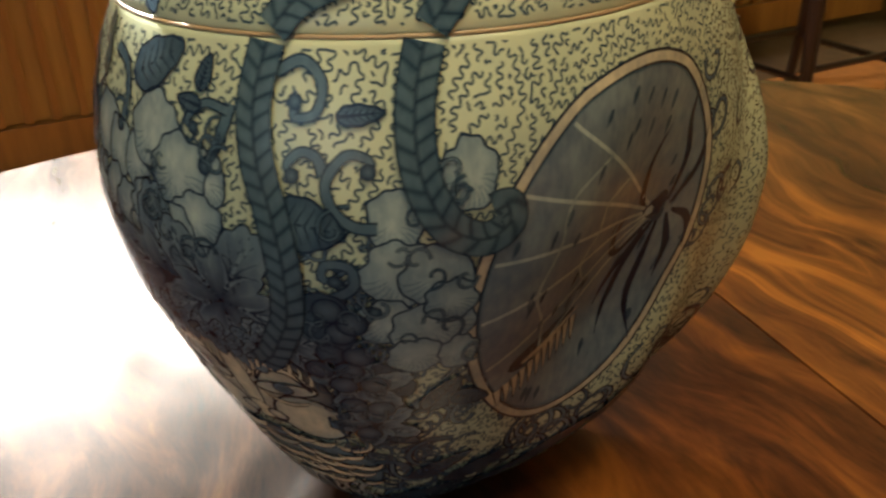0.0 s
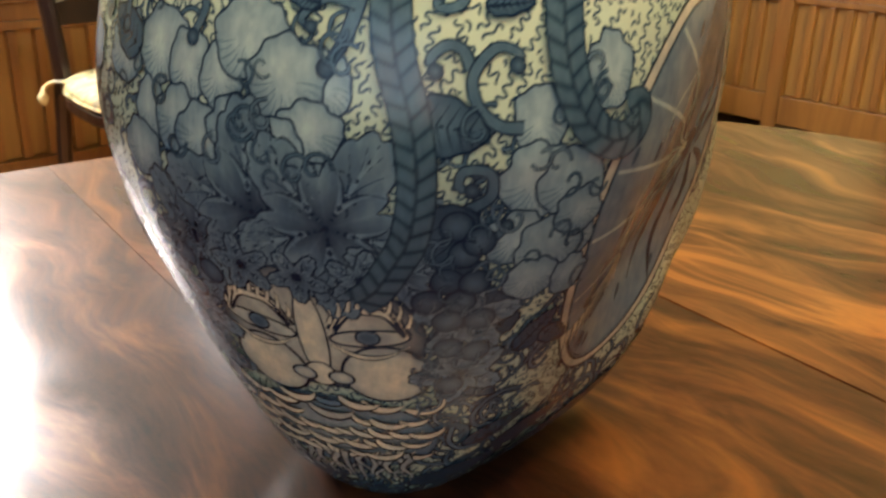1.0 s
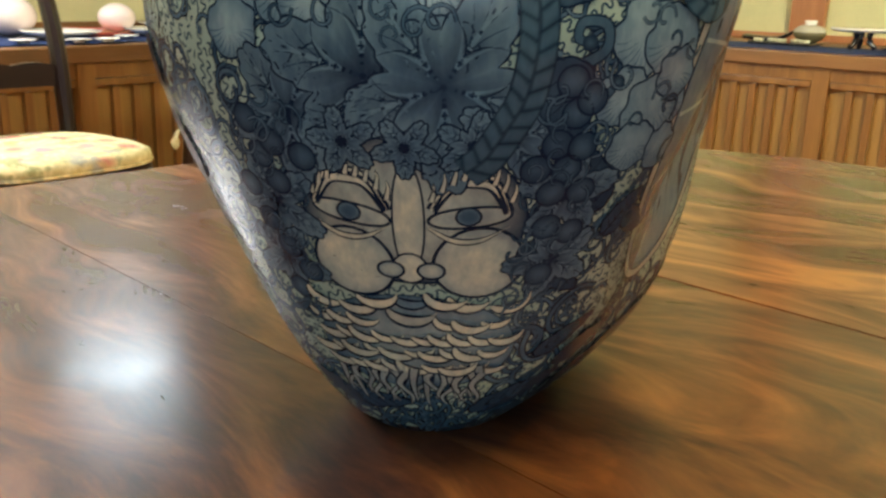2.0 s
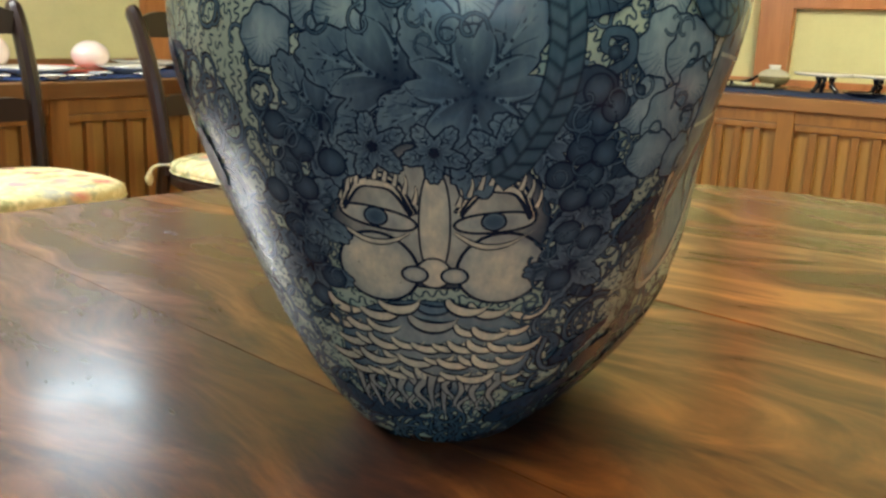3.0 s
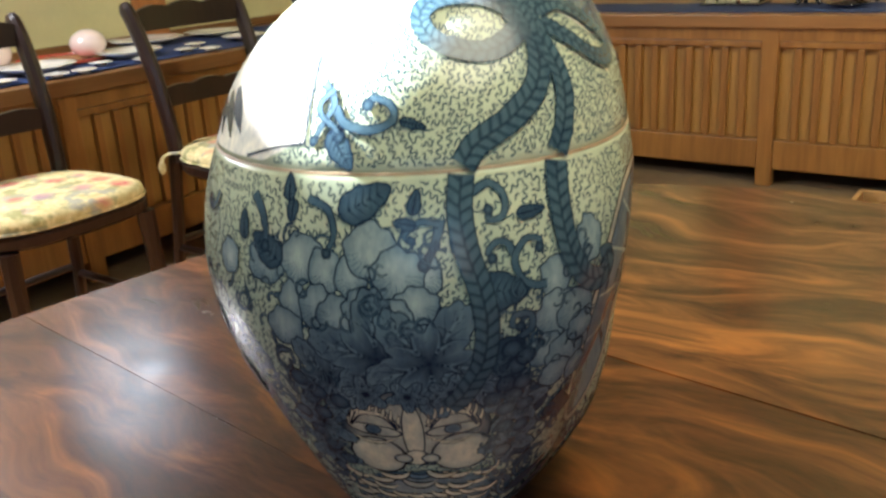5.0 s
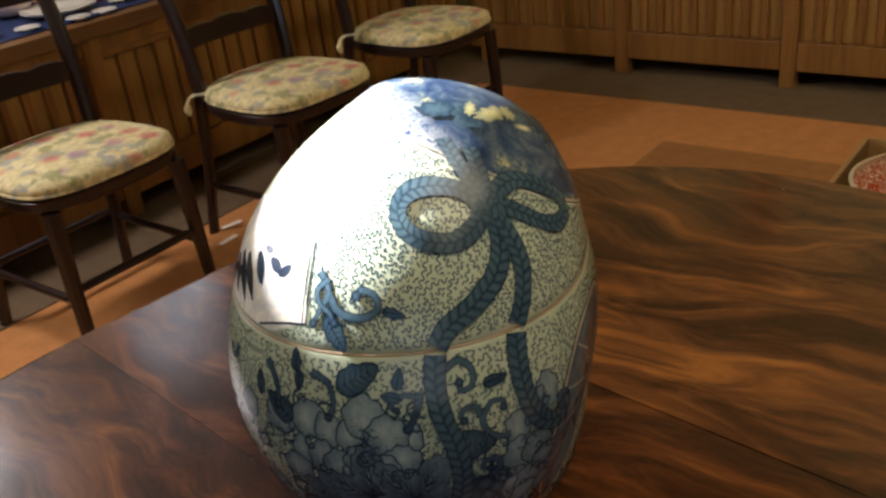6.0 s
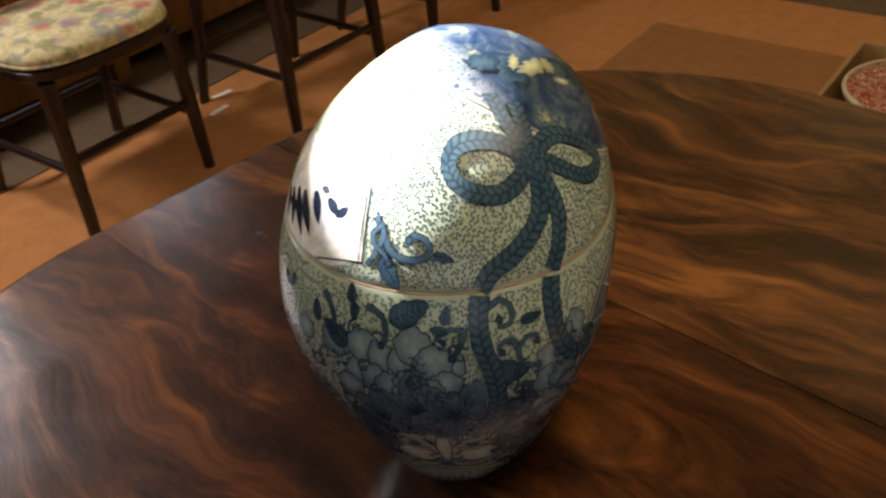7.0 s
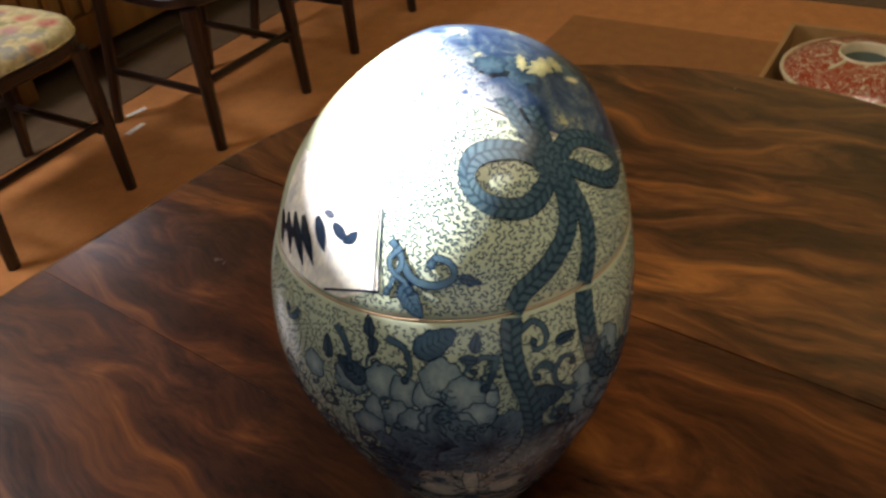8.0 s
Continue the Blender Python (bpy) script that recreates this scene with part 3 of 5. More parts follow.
def ground_colour(t):
    """Cream ground with fine wriggling blue lines, and a landscape wash on the cap, painted paler on its sunlit side.
    """
    vec = coords(t)
    worm = noise_tex(t, vec, 165, 0.0, 0.5, 0.9)
    many = t.nodes.new("ShaderNodeMath")
    many.operation = "MULTIPLY"
    many.inputs[1].default_value = 4.2
    t.links.new(worm, many.inputs[0])
    fr = t.nodes.new("ShaderNodeMath")
    fr.operation = "FRACT"
    t.links.new(many.outputs[0], fr.inputs[0])
    d = t.nodes.new("ShaderNodeMath")
    d.operation = "SUBTRACT"
    d.inputs[1].default_value = 0.5
    t.links.new(fr.outputs[0], d.inputs[0])
    ab = t.nodes.new("ShaderNodeMath")
    ab.operation = "ABSOLUTE"
    t.links.new(d.outputs[0], ab.inputs[0])
    lines = ramp(t, ab.outputs[0], [(0.10, (0.9, 0.9, 0.9)), (0.16, (0, 0, 0))])
    breaks = ramp(t, noise_tex(t, vec, 210, 1.0), [(0.26, (0, 0, 0)), (0.32, (1, 1, 1))])
    lines = mixed(t, 1.0, lines, breaks, "MULTIPLY")
    cream = ramp(t, noise_tex(t, vec, 16, 4), [(0.3, (0.35, 0.39, 0.25)), (0.7, (0.46, 0.50, 0.325))])
    c = mixed(t, ramp(t, noise_tex(t, vec, 70, 5, 0.6), [(0.45, (0, 0, 0)), (0.8, (0.35, 0.35, 0.35))]), cream, (0.22, 0.26, 0.24))
    # landscape cap: the part above a tilted plane
    dot = t.nodes.new("ShaderNodeVectorMath")
    dot.operation = "DOT_PRODUCT"
    dot.inputs[1].default_value = (0.519, -0.073, 0.852)
    t.links.new(vec, dot.inputs[0])
    land = ramp(t, noise_tex(t, vec, 42, 5, 0.65, 0.6), [(0.36, (0.008, 0.020, 0.055)), (0.48, (0.035, 0.062, 0.10)), (0.58, (0.10, 0.13, 0.13)), (0.68, (0.46, 0.42, 0.19))])
    part_xyz = t.nodes.new("ShaderNodeSeparateXYZ")
    t.links.new(vec, part_xyz.inputs[0])
    # blue marks on a paler ground towards -x, which stands for sun glare
    side = t.nodes.new("ShaderNodeMapRange")
    side.inputs["From Min"].default_value, side.inputs["From Max"].default_value = -0.02, 0.05
    t.links.new(part_xyz.outputs[0], side.inputs[0])
    sunlit_sketch = ramp(t, noise_tex(t, vec, 60, 4, 0.6, 0.8), [(0.36, (0.04, 0.08, 0.16)), (0.46, (0.46, 0.47, 0.42)), (0.60, (0.58, 0.57, 0.47))])
    land = mixed(t, ramp(t, side.outputs[0], [(0.2, (0, 0, 0)), (0.8, (1, 1, 1))]), sunlit_sketch, land)
    land = mixed(t, lines, land, (0.03, 0.05, 0.09))
    at = t.nodes.new("ShaderNodeMapRange")
    at.inputs["From Min"].default_value, at.inputs["From Max"].default_value = 0.270, 0.290
    t.links.new(dot.outputs["Value"], at.inputs[0])
    c = mixed(t, ramp(t, at.outputs[0], [(0.44, (0, 0, 0)), (0.47, (1, 1, 1))]), c, land)
    rim = ramp(t, at.outputs[0], [(0.36, (0, 0, 0)), (0.38, (1, 1, 1)), (0.44, (1, 1, 1)), (0.46, (0, 0, 0))])
    return mixed(t, rim, c, (0.60, 0.56, 0.42))


M_GROUND = glaze("glazed_ground", ground_colour)
M_PAINT = glaze("underglaze_painting", paint_colour)
M_RIM = plain("gilt_rim", (0.30, 0.21, 0.11), 0.45, 0.0, 0.3, 60)

INK, DEEP, MID, SOFT, PALE = (0.007, 0.017, 0.033), (0.017, 0.037, 0.059), (0.056, 0.099, 0.120), (0.150, 0.212, 0.220), (0.32, 0.385, 0.335)
CREAM, ROPE, ROPE_LINE, GREY, BEIGE = (0.62, 0.57, 0.44), (0.028, 0.062, 0.080), (0.006, 0.014, 0.026), (0.125, 0.165, 0.180), (0.42, 0.38, 0.27)


def lerp(a, b_, f):
    return tuple(x + (y - x) * f for x, y in zip(a, b_))


class Brush:
    """Collects coloured faces that lie on the jar, and makes them one painted part."""
    level, base, step, wrap = 0, 0.00014, 0.000017, 60

    def __init__(self):
        self.v, self.f, self.c = [], [], []
        Brush.level += 1
        self.off = Brush.base + Brush.step * (Brush.level % Brush.wrap)

    @classmethod
    def layer(cls, base, step=0.000017, wrap=60):
        cls.level, cls.base, cls.step, cls.wrap = 0, base, step, wrap

    def vert(self, p, colour, lift=0.0):
        self.v.append(to_jar(p, self.off + lift))
        self.c.append(colour)
        return len(self.v) - 1

    def ribbon(self, line, width, colour, lift=0.0, cols=2, taper=False, edge=None):
        """A stroke along (azimuth, height) control points."""
        pts = [on_jar(a, z)[0] for a, z, _ in smooth_line([(a, z, 0) for a, z in line], 7)]
        rows = []
        for i, p in enumerate(pts):
            d = pts[min(i + 1, len(pts) - 1)] - pts[max(i - 1, 0)]
            az = math.degrees(math.atan2(p.y - axis_y(p.z), p.x - axis_x(p.z)))
            s = d.cross(jar_surface(az, p.z)[1]).normalized()
            f = i / (len(pts) - 1)
            w = width(f) if callable(width) else width
            if taper:
                w *= max(0.12, math.sin(math.pi * min(1, 0.12 + 0.88 * f)) if taper == 2 else 1 - f * 0.85)
            rows.append([self.vert(p + s * (w * (k / (cols - 1) - 0.5)), edge if edge and k in (0, cols - 1) else colour, lift) for k in range(cols)])
        for a, b_ in zip(rows, rows[1:]):
            for k in range(cols - 1):
                self.f.append((a[k], a[k + 1], b_[k + 1], b_[k]))
        return pts

    def fill(self, az, z, outline, inner, outer, rings=4, lift=0.0, gamma=1.0):
        """A patch about (azimuth, height): outline gives (across, up) in metres by its step."""
        o, n = on_jar(az, z)
        ex = Vector((-math.sin(radians(az)), math.cos(radians(az)), 0))
        ey = n.cross(ex).normalized()
        if ey.z < 0:
            ey = -ey
        mid = self.vert(o, inner, lift)
        prev = None
        for k in range(1, rings + 1):
            f = k / rings
            row = [self.vert(o + ex * (x * f) + ey * (y * f), lerp(inner, outer, f ** gamma), lift) for x, y in outline]
            m = len(row)
            for i in range(m):
                j = (i + 1) % m
                self.f.append((mid, row[i], row[j]) if prev is None else (prev[i], row[i], row[j], prev[j]))
            prev = row
        rim = [o + ex * x + ey * y for x, y in outline]
        return rim, o, ex, ey

    def contour(self, rim, width, colour, lift=0.00001):
        """A closed dark line along a rim."""
        width *= 0.8
        m = len(rim)
        rows = []
        for i, p in enumerate(rim):
            d = rim[(i + 1) % m] - rim[i - 1]
            az = math.degrees(math.atan2(p.y - axis_y(p.z), p.x - axis_x(p.z)))
            s = d.cross(jar_surface(az, p.z)[1]).normalized()
            rows.append((self.vert(p + s * (width / 2), colour, lift), self.vert(p - s * (width / 2), colour, lift)))
        for i in range(m):
            a, b_ = rows[i], rows[(i + 1) % m]
            self.f.append((a[0], a[1], b_[1], b_[0]))

    def straight(self, a, b_, width, colour, lift=0.00001, bend=0.0):
        """A short tapering stroke between two points in space."""
        s = (b_ - a).cross(jar_surface(math.degrees(math.atan2(a.y - axis_y(a.z), a.x - axis_x(a.z))), a.z)[1]).normalized()
        prev = None
        for i in range(6):
            f = i / 5
            p = a.lerp(b_, f) + s * (bend * math.sin(math.pi * f))
            w = width * (1 - 0.8 * f) / 2
            row = (self.vert(p + s * w, colour, lift), self.vert(p - s * w, colour, lift))
            if prev:
                self.f.append((prev[0], prev[1], row[1], row[0]))
            prev = row

    def done(self, name, parent, label=""):
        me = bpy.data.meshes.new(name)
        me.from_pydata(self.v, [], self.f)
        at = me.color_attributes.new("paint", "FLOAT_COLOR", "POINT")
        at.data.foreach_set("color", [x for c_ in self.c for x in (*c_, 1.0)])
        me.polygons.foreach_set("use_smooth", [True] * len(me.polygons))
        bm_ = bmesh.new()
        bm_.from_mesh(me)
        for f in bm_.faces:
            f.normal_update()
            c0 = f.calc_center_median()
            if f.normal.dot(Vector((c0.x - axis_x(c0.z), c0.y - axis_y(c0.z), (c0.z - 0.16) * 0.6))) < 0:
                f.normal_flip()
        bm_.to_mesh(me)
        bm_.free()
        me.materials.append(M_PAINT)
        ob = new(name, me)
        ob.parent = parent
        return tagged(ob, label)


def polar(size, fn, n=30, stretch=1.0, turn=0.0):
    out = []
    ct, st = math.cos(radians(turn)), math.sin(radians(turn))
    for i in range(n):
        a = 2 * math.pi * i / n
        r = size * fn(a)
        x, y = r * math.cos(a) * stretch, r * math.sin(a)
        out.append((x * ct - y * st, x * st + y * ct))
    return out


def petal(az, z, size, stretch=1.0, turn=0, inner=PALE, outer=SOFT, name="painted_petal"):
    br = Brush()
    rim, o, ex, ey = br.fill(az, z, polar(size, lambda a: 0.90 + 0.12 * abs(math.sin(2.5 * a + az)) + 0.05 * math.sin(9 * a + az) * (math.sin(a) > 0), 54, stretch, turn), inner, outer, 6, gamma=1.6)
    br.contour(rim, 0.0010, lerp(INK, DEEP, 0.5))
    for k in range(13):
        a = radians(turn + 190 + 13.5 * k)
        reach = 0.25 + 0.3 * ((k * 7 + int(abs(az))) % 5) / 5
        br.straight(o + (ex * math.cos(a) * stretch + ey * math.sin(a)) * size * 0.92, o + (ex * math.cos(a) * stretch + ey * math.sin(a)) * size * reach, 0.0006, lerp(SOFT, MID, 0.6), bend=size * 0.04)
    return br.done(name, jar_body)


def leaf(az, z, length, turn, width=0.5, tone=MID, edge=DEEP, name="painted_leaf"):
    br = Brush()
    n = 34
    out = []
    ct, st = math.cos(radians(turn)), math.sin(radians(turn))
    for i in range(n):
        a = 2 * math.pi * i / n
        x = math.cos(a)
        y = math.sin(a) * (1 - 0.35 * x) * width + 0.03 * math.sin(9 * a)
        x, y = x * length / 2, y * length / 2
        out.append((x * ct - y * st, x * st + y * ct))
    rim, o, ex, ey = br.fill(az, z, out, tone, lerp(tone, edge, 0.6), 6)
    br.contour(rim, 0.0010, INK)
    d = ex * ct + ey * st
    s = ex * -st + ey * ct
    br.straight(o - d * length * 0.5, o + d * length * 0.46, 0.0012, INK)
    for k in range(-2, 3):
        for sg in (-1, 1):
            b0 = o + d * (k * length * 0.14 - length * 0.05)
            br.straight(b0, b0 + d * length * 0.13 + s * sg * length * width * 0.38, 0.0006, INK)
    return br.done(name, jar_body)


def vine_leaf(az, z, size, turn):
    """A large leaf of five pointed, toothed lobes: dark at the heart, paler between its dark veins."""
    br = Brush()
    out = polar(size, lambda a: 0.50 + 0.50 * abs(math.cos(2.5 * a)) ** 1.5 + 0.07 * abs(math.sin(15 * a)) - 0.10 * (math.cos(a) < -0.95), 120, 1.0, turn)
    rim, o, ex, ey = br.fill(az, z, out, lerp(INK, DEEP, 0.6), lerp(MID, SOFT, 0.85), 8, gamma=1.0)
    br.contour(rim, 0.0009, INK)
    for k in range(5):
        a = radians(turn + 72 * k)
        d = ex * math.cos(a) + ey * math.sin(a)
        s = ex * -math.sin(a) + ey * math.cos(a)
        br.straight(o, o + d * size * 0.96, 0.0018, INK)
        for sg in (-1, 1):
            for f0, f1, w, tone in ((0.10, 0.88, 0.0011, INK), (0.22, 0.74, 0.0009, DEEP), (0.34, 0.58, 0.0008, INK)):
                br.straight(o + d * size * f0, o + d * size * f1 + s * sg * size * (0.98 - f1) * 0.75, w, tone, bend=sg * size * 0.05)
            br.straight(o + d * size * 0.30, o + d * size * 0.84 + s * sg * size * 0.05, 0.0016, lerp(SOFT, MID, 0.15), bend=sg * size * 0.03)
            br.straight(o + d * size * 0.20, o + d * size * 0.60 + s * sg * size * 0.22, 0.0013, lerp(SOFT, MID, 0.35), bend=sg * size * 0.03)
    return br.done("painted_leaf", jar_body)


def grape(az, z, size):
    br = Brush()
    rim, o, ex, ey = br.fill(az, z, polar(size, lambda a: 1.0, 20), lerp(MID, SOFT, 0.15), DEEP, 4, gamma=1.3)
    br.contour(rim, 0.0009, INK)
    return br.done("painted_grape", jar_body)


def scroll(line, width=0.0035, tone=MID, name="painted_scroll", bulb=True):
    """A curling stem that ends in a round bud."""
    br = Brush()
    pts = br.ribbon(line, lambda f: width * (1.05 - 0.35 * f), INK)
    br.ribbon(line, lambda f: (width - 0.0012) * (1.05 - 0.35 * f), tone, 0.000006)
    if bulb:
        a, z = line[-1]
        rim, *_ = br.fill(a, z, polar(width * 0.62, lambda q: 1.0, 14), tone, INK, 2, 0.000008)
    return br.done(name, jar_body)


def rope(line, width=0.0118, step=0.0058):
    """A plaited cord: two rows of slanting strands with dark gaps, on one finely divided strip."""
    br = Brush()
    br.off = 0.00135
    ctrl = smooth_line([(a, z, 0) for a, z in line], 24)
    pts = [on_jar(a, z)[0] for a, z, _ in ctrl]
    even, want, acc = [pts[0]], 0.0006, 0.0
    for a, b_ in zip(pts, pts[1:]):
        seg = (b_ - a).length
        while acc + seg >= want:
            even.append(a.lerp(b_, (want - acc) / max(seg, 1e-9)))
            want += 0.0006
        acc += seg
    cols = 13
    rows = []
    for i, p in enumerate(even):
        d = even[min(i + 3, len(even) - 1)] - even[max(i - 3, 0)]
        az = math.degrees(math.atan2(p.y - axis_y(p.z), p.x - axis_x(p.z)))
        s = d.cross(jar_surface(az, p.z)[1]).normalized()
        row = []
        for k in range(cols):
            x = k / (cols - 1) * 2 - 1
            ph = (i * 0.0006 / step + 0.62 * abs(x) + (0.5 if x > 0 else 0.0)) % 1.0
            dark = max(0.0, 1 - min(ph, 1 - ph) / 0.13) if abs(x) < 0.86 else 1.0
            dark = max(dark, 0.75 if abs(x) < 0.06 else 0.0)
            tone = lerp(lerp(ROPE, SOFT, 0.25 * math.sin(math.pi * ph)), ROPE_LINE, dark)
            row.append(br.vert(p + s * (x * width / 2), tone))
        rows.append(row)
    for a, b_ in zip(rows, rows[1:]):
        for k in range(cols - 1):
            br.f.append((a[k], a[k + 1], b_[k + 1], b_[k]))
    return br.done("painted_cord", jar_body, "plaited blue-green painted cord")


jar = thing("ginger_jar", pose(0, 0, TABLE_Z + 0.0003), "tall lidded blue and white porcelain jar standing on the round table", "jar")


def jar_shell(levels, seg=224, closed_low=False, rim=None):
    bm_ = bmesh.new()
    rows = [[bm_.verts.new(jar_surface(360 * i / seg, z, o)[0]) for i in range(seg)] for z, o in levels]
    for a, b_ in zip(rows, rows[1:]):
        for i in range(seg):
            j = (i + 1) % seg
            bm_.faces.new((a[i], a[j], b_[j], b_[i]))
    bm_.faces.new(rows[0][::-1])
    bm_.faces.new(rows[-1])
    return bm_


low = [(0.0005, -0.004), (0.0012, -0.0015)] + [(0.004 + (SEAM - 0.0064) * k / 110, 0.0) for k in range(111)] + [(SEAM - 0.0011, 0.0), (SEAM - 0.0006, -0.0006)]
jar_body = part("body", jar_shell(low), M_GROUND, jar, "tapering jar body crowded with blue leaves, flowers and cords", smooth=True)
high = [(SEAM + 0.0006, -0.0006), (SEAM + 0.0012, 0.0)] + [(SEAM + 0.0022 + (JAR_H - 0.0008 - SEAM - 0.0022) * (1 - (1 - k / 70) ** 3.0), 0.0) for k in range(1, 70)]
jar_lid = part("lid", jar_shell(high), M_GROUND, jar, "domed lid with a painted bow and a landscape cap", smooth=True)
br = bmesh.new()
rows = [[br.verts.new(jar_surface(360 * i / 224, SEAM + dz, o)[0]) for i in range(224)] for dz, o in ((-0.0006, -0.002), (-0.0006, 0.0000), (-0.0002, 0.0002), (0.0002, 0.0002), (0.0006, 0.0000), (0.0006, -0.002))]
for a, b_ in zip(rows, rows[1:]):
    for i in range(224):
        br.faces.new((a[i], a[(i + 1) % 224], b_[(i + 1) % 224], b_[i]))
part("rim_band", br, M_RIM, jar, "thin brown gilt band at the lid joint", smooth=True)

# fine wriggling lines cover the ground of body and lid; each stroke wanders until it comes near another
def vermicelli(parent, a0, a1, z0, z1, keep, seed, gap=0.0020):
    r = random.Random(seed)
    own_gap, step, cell = gap * 0.9, 0.00064, gap
    R0 = 0.112
    taken = {}

    def free(u, v, own, clear):
        i, j = int(u / cell), int(v / cell)
        for di in (-1, 0, 1):
            for dj in (-1, 0, 1):
                for x, y, n, k in taken.get((i + di, j + dj), ()):
                    if (n != own[0] or own[1] - k > 5) and (x - u) ** 2 + (y - v) ** 2 < (clear if n != own[0] else min(clear, own_gap)) ** 2:
                        return False
        return u0 < u < u1 and z0 < v < z1

    br_ = Brush()
    Brush.level -= 1
    br_.off = 0.00009
    u0, u1 = radians(a0) * R0, radians(a1) * R0
    count = int((u1 - u0) * (z1 - z0) / (gap * gap) * 2.2)
    for n in range(count):
        clear = gap if n < count * 0.45 else gap * 0.8
        u, v = r.uniform(u0, u1), r.uniform(z0, z1)
        if not free(u, v, (n, 0), clear) or not keep(math.degrees(u / R0), v):
            continue
        head, phase, swing = r.uniform(0, 6.28), r.uniform(0, 6.28), r.uniform(0.8, 1.15)
        line = [(u, v)]
        for k in range(1, r.randint(40, 150)):
            phase += 0.62
            narrow = R0 / max(0.05, jar_radius(v))
            for bend in (0.0, 0.5, -0.5, 1.0, -1.0, 1.6, -1.6):
                h = head + 1.5 * swing * math.sin(phase) + bend
                nu, nv = u + step * narrow * math.cos(h), v + step * math.sin(h)
                if free(nu, nv, (n, k), clear) and keep(math.degrees(nu / R0), nv):
                    break
            else:
                break
            head += r.uniform(-0.16, 0.16) + 0.6 * bend
            taken.setdefault((int(u / cell), int(v / cell)), []).append((u, v, n, k - 1))
            u, v = nu, nv
            line.append((u, v))
        if len(line) < 5:
            continue
        taken.setdefault((int(u / cell), int(v / cell)), []).append((u, v, n, len(line)))
        pts = [on_jar(math.degrees(x / R0), y)[0] for x, y in line]
        rows_ = []
        for i, p in enumerate(pts):
            d = pts[min(i + 1, len(pts) - 1)] - pts[max(i - 1, 0)]
            nrm = on_jar(math.degrees(line[i][0] / R0), line[i][1])[1]
            s_ = d.cross(nrm).normalized() * (0.00040 if 0 < i < len(pts) - 1 else 0.0002)
            rows_.append((br_.vert(p + s_, VERM), br_.vert(p - s_, VERM)))
        for x, y in zip(rows_, rows_[1:]):
            br_.f.append((x[0], x[1], y[1], y[0]))
    return tagged(br_.done("painted_linework", parent, "fine wriggling dark blue lines"), kind="stuff")


VERM = (0.038, 0.066, 0.082)
vermicelli(jar_body, -215, 40, 0.012, SEAM - 0.003, lambda a, z: ((a + 48.5) / 33) ** 2 + ((z - 0.139) / 0.072) ** 2 > 1, 21)


def below_cap(a, z):
    """On the lid below the landscape cap, and clear of the white panel."""
    p = on_jar(a, z)[0]
    return 0.519 * p.x - 0.073 * p.y + 0.852 * p.z < 0.277 and not (a < -152.5 and z > 0.2445 - 0.054 * max(0.0, (-154 - a) / 46) ** 1.3)


vermicelli(jar_lid, -215, 40, SEAM + 0.003, 0.336, below_cap, 22, 0.0017)

# random small scrolls and petals fill the ground, below the larger motifs
rng = random.Random(7)
def filler(count, a0, a1, z0, z1, sizes=(0.005, 0.009), base=0.00014):
    br_ = Brush()
    for _ in range(count):
        az, z = rng.uniform(a0, a1), rng.uniform(z0, z1)
        size = rng.uniform(*sizes)
        k = 57.3 / max(0.03, jar_radius(z))
        turn, hand = rng.uniform(0, 6.28), rng.choice((-1, 1))
        line = []
        for i in range(9):
            f = i / 8
            r = size * (1.35 - f * 1.05)
            q = turn + hand * f * 5.2
            line.append((az + r * math.cos(q) * k, max(0.006, z + r * math.sin(q))))
        br_.off = base + 0.0000008 * (_ % 90)
        br_.ribbon(line, size * 0.34, INK)
        br_.ribbon(line, size * 0.17, MID if rng.random() < 0.7 else lerp(MID, SOFT, 0.5), 0.000006)
    return tagged(br_.done("painted_scrollwork", jar_body, "small curling blue scrollwork"), kind="stuff")


filler(44, -205, -156, 0.02, 0.17)
filler(45, -112, -62, 0.02, 0.165)
filler(36, -168, -110, 0.006, 0.034)
filler(40, -150, -96, 0.15, 0.180, (0.004, 0.006))
filler(60, -20, 130, 0.03, 0.20)
filler(95, -104, 8, 0.006, 0.070, (0.005, 0.010))
filler(40, -212, -160, 0.03, 0.15, (0.006, 0.010))
filler(40, -108, -80, 0.05, 0.135, (0.004, 0.007))
filler(36, -200, -160, 0.10, 0.185, (0.005, 0.009))
filler(34, -168, -120, 0.150, 0.205, (0.004, 0.006))

# flowers above the mask
Brush.layer(0.00028)
for az, z, s, st, tn in ((-164, 0.1935, 0.011, 1.2, 20), (-154, 0.1965, 0.012, 1.0, 0), (-148, 0.192, 0.011, 0.8, 10), (-142, 0.190, 0.010, 0.8, 0), (-137.5, 0.202, 0.0125, 1.0, 0),
                         (-156.5, 0.176, 0.0105, 0.8, 15), (-150.5, 0.175, 0.011, 0.9, -15), (-145.5, 0.171, 0.011, 1.0, -30), (-138.6, 0.176, 0.010, 1.2, 0), (-126, 0.190, 0.010, 0.8, 0),
                         (-131.6, 0.191, 0.0125, 1.0, 0), (-128, 0.177, 0.009, 1.2, 0), (-133, 0.172, 0.009, 1.0, 0), (-160, 0.163, 0.010, 1.1, 0), (-179, 0.190, 0.009, 1.0, 0)):
    petal(az, z, s, st, tn)
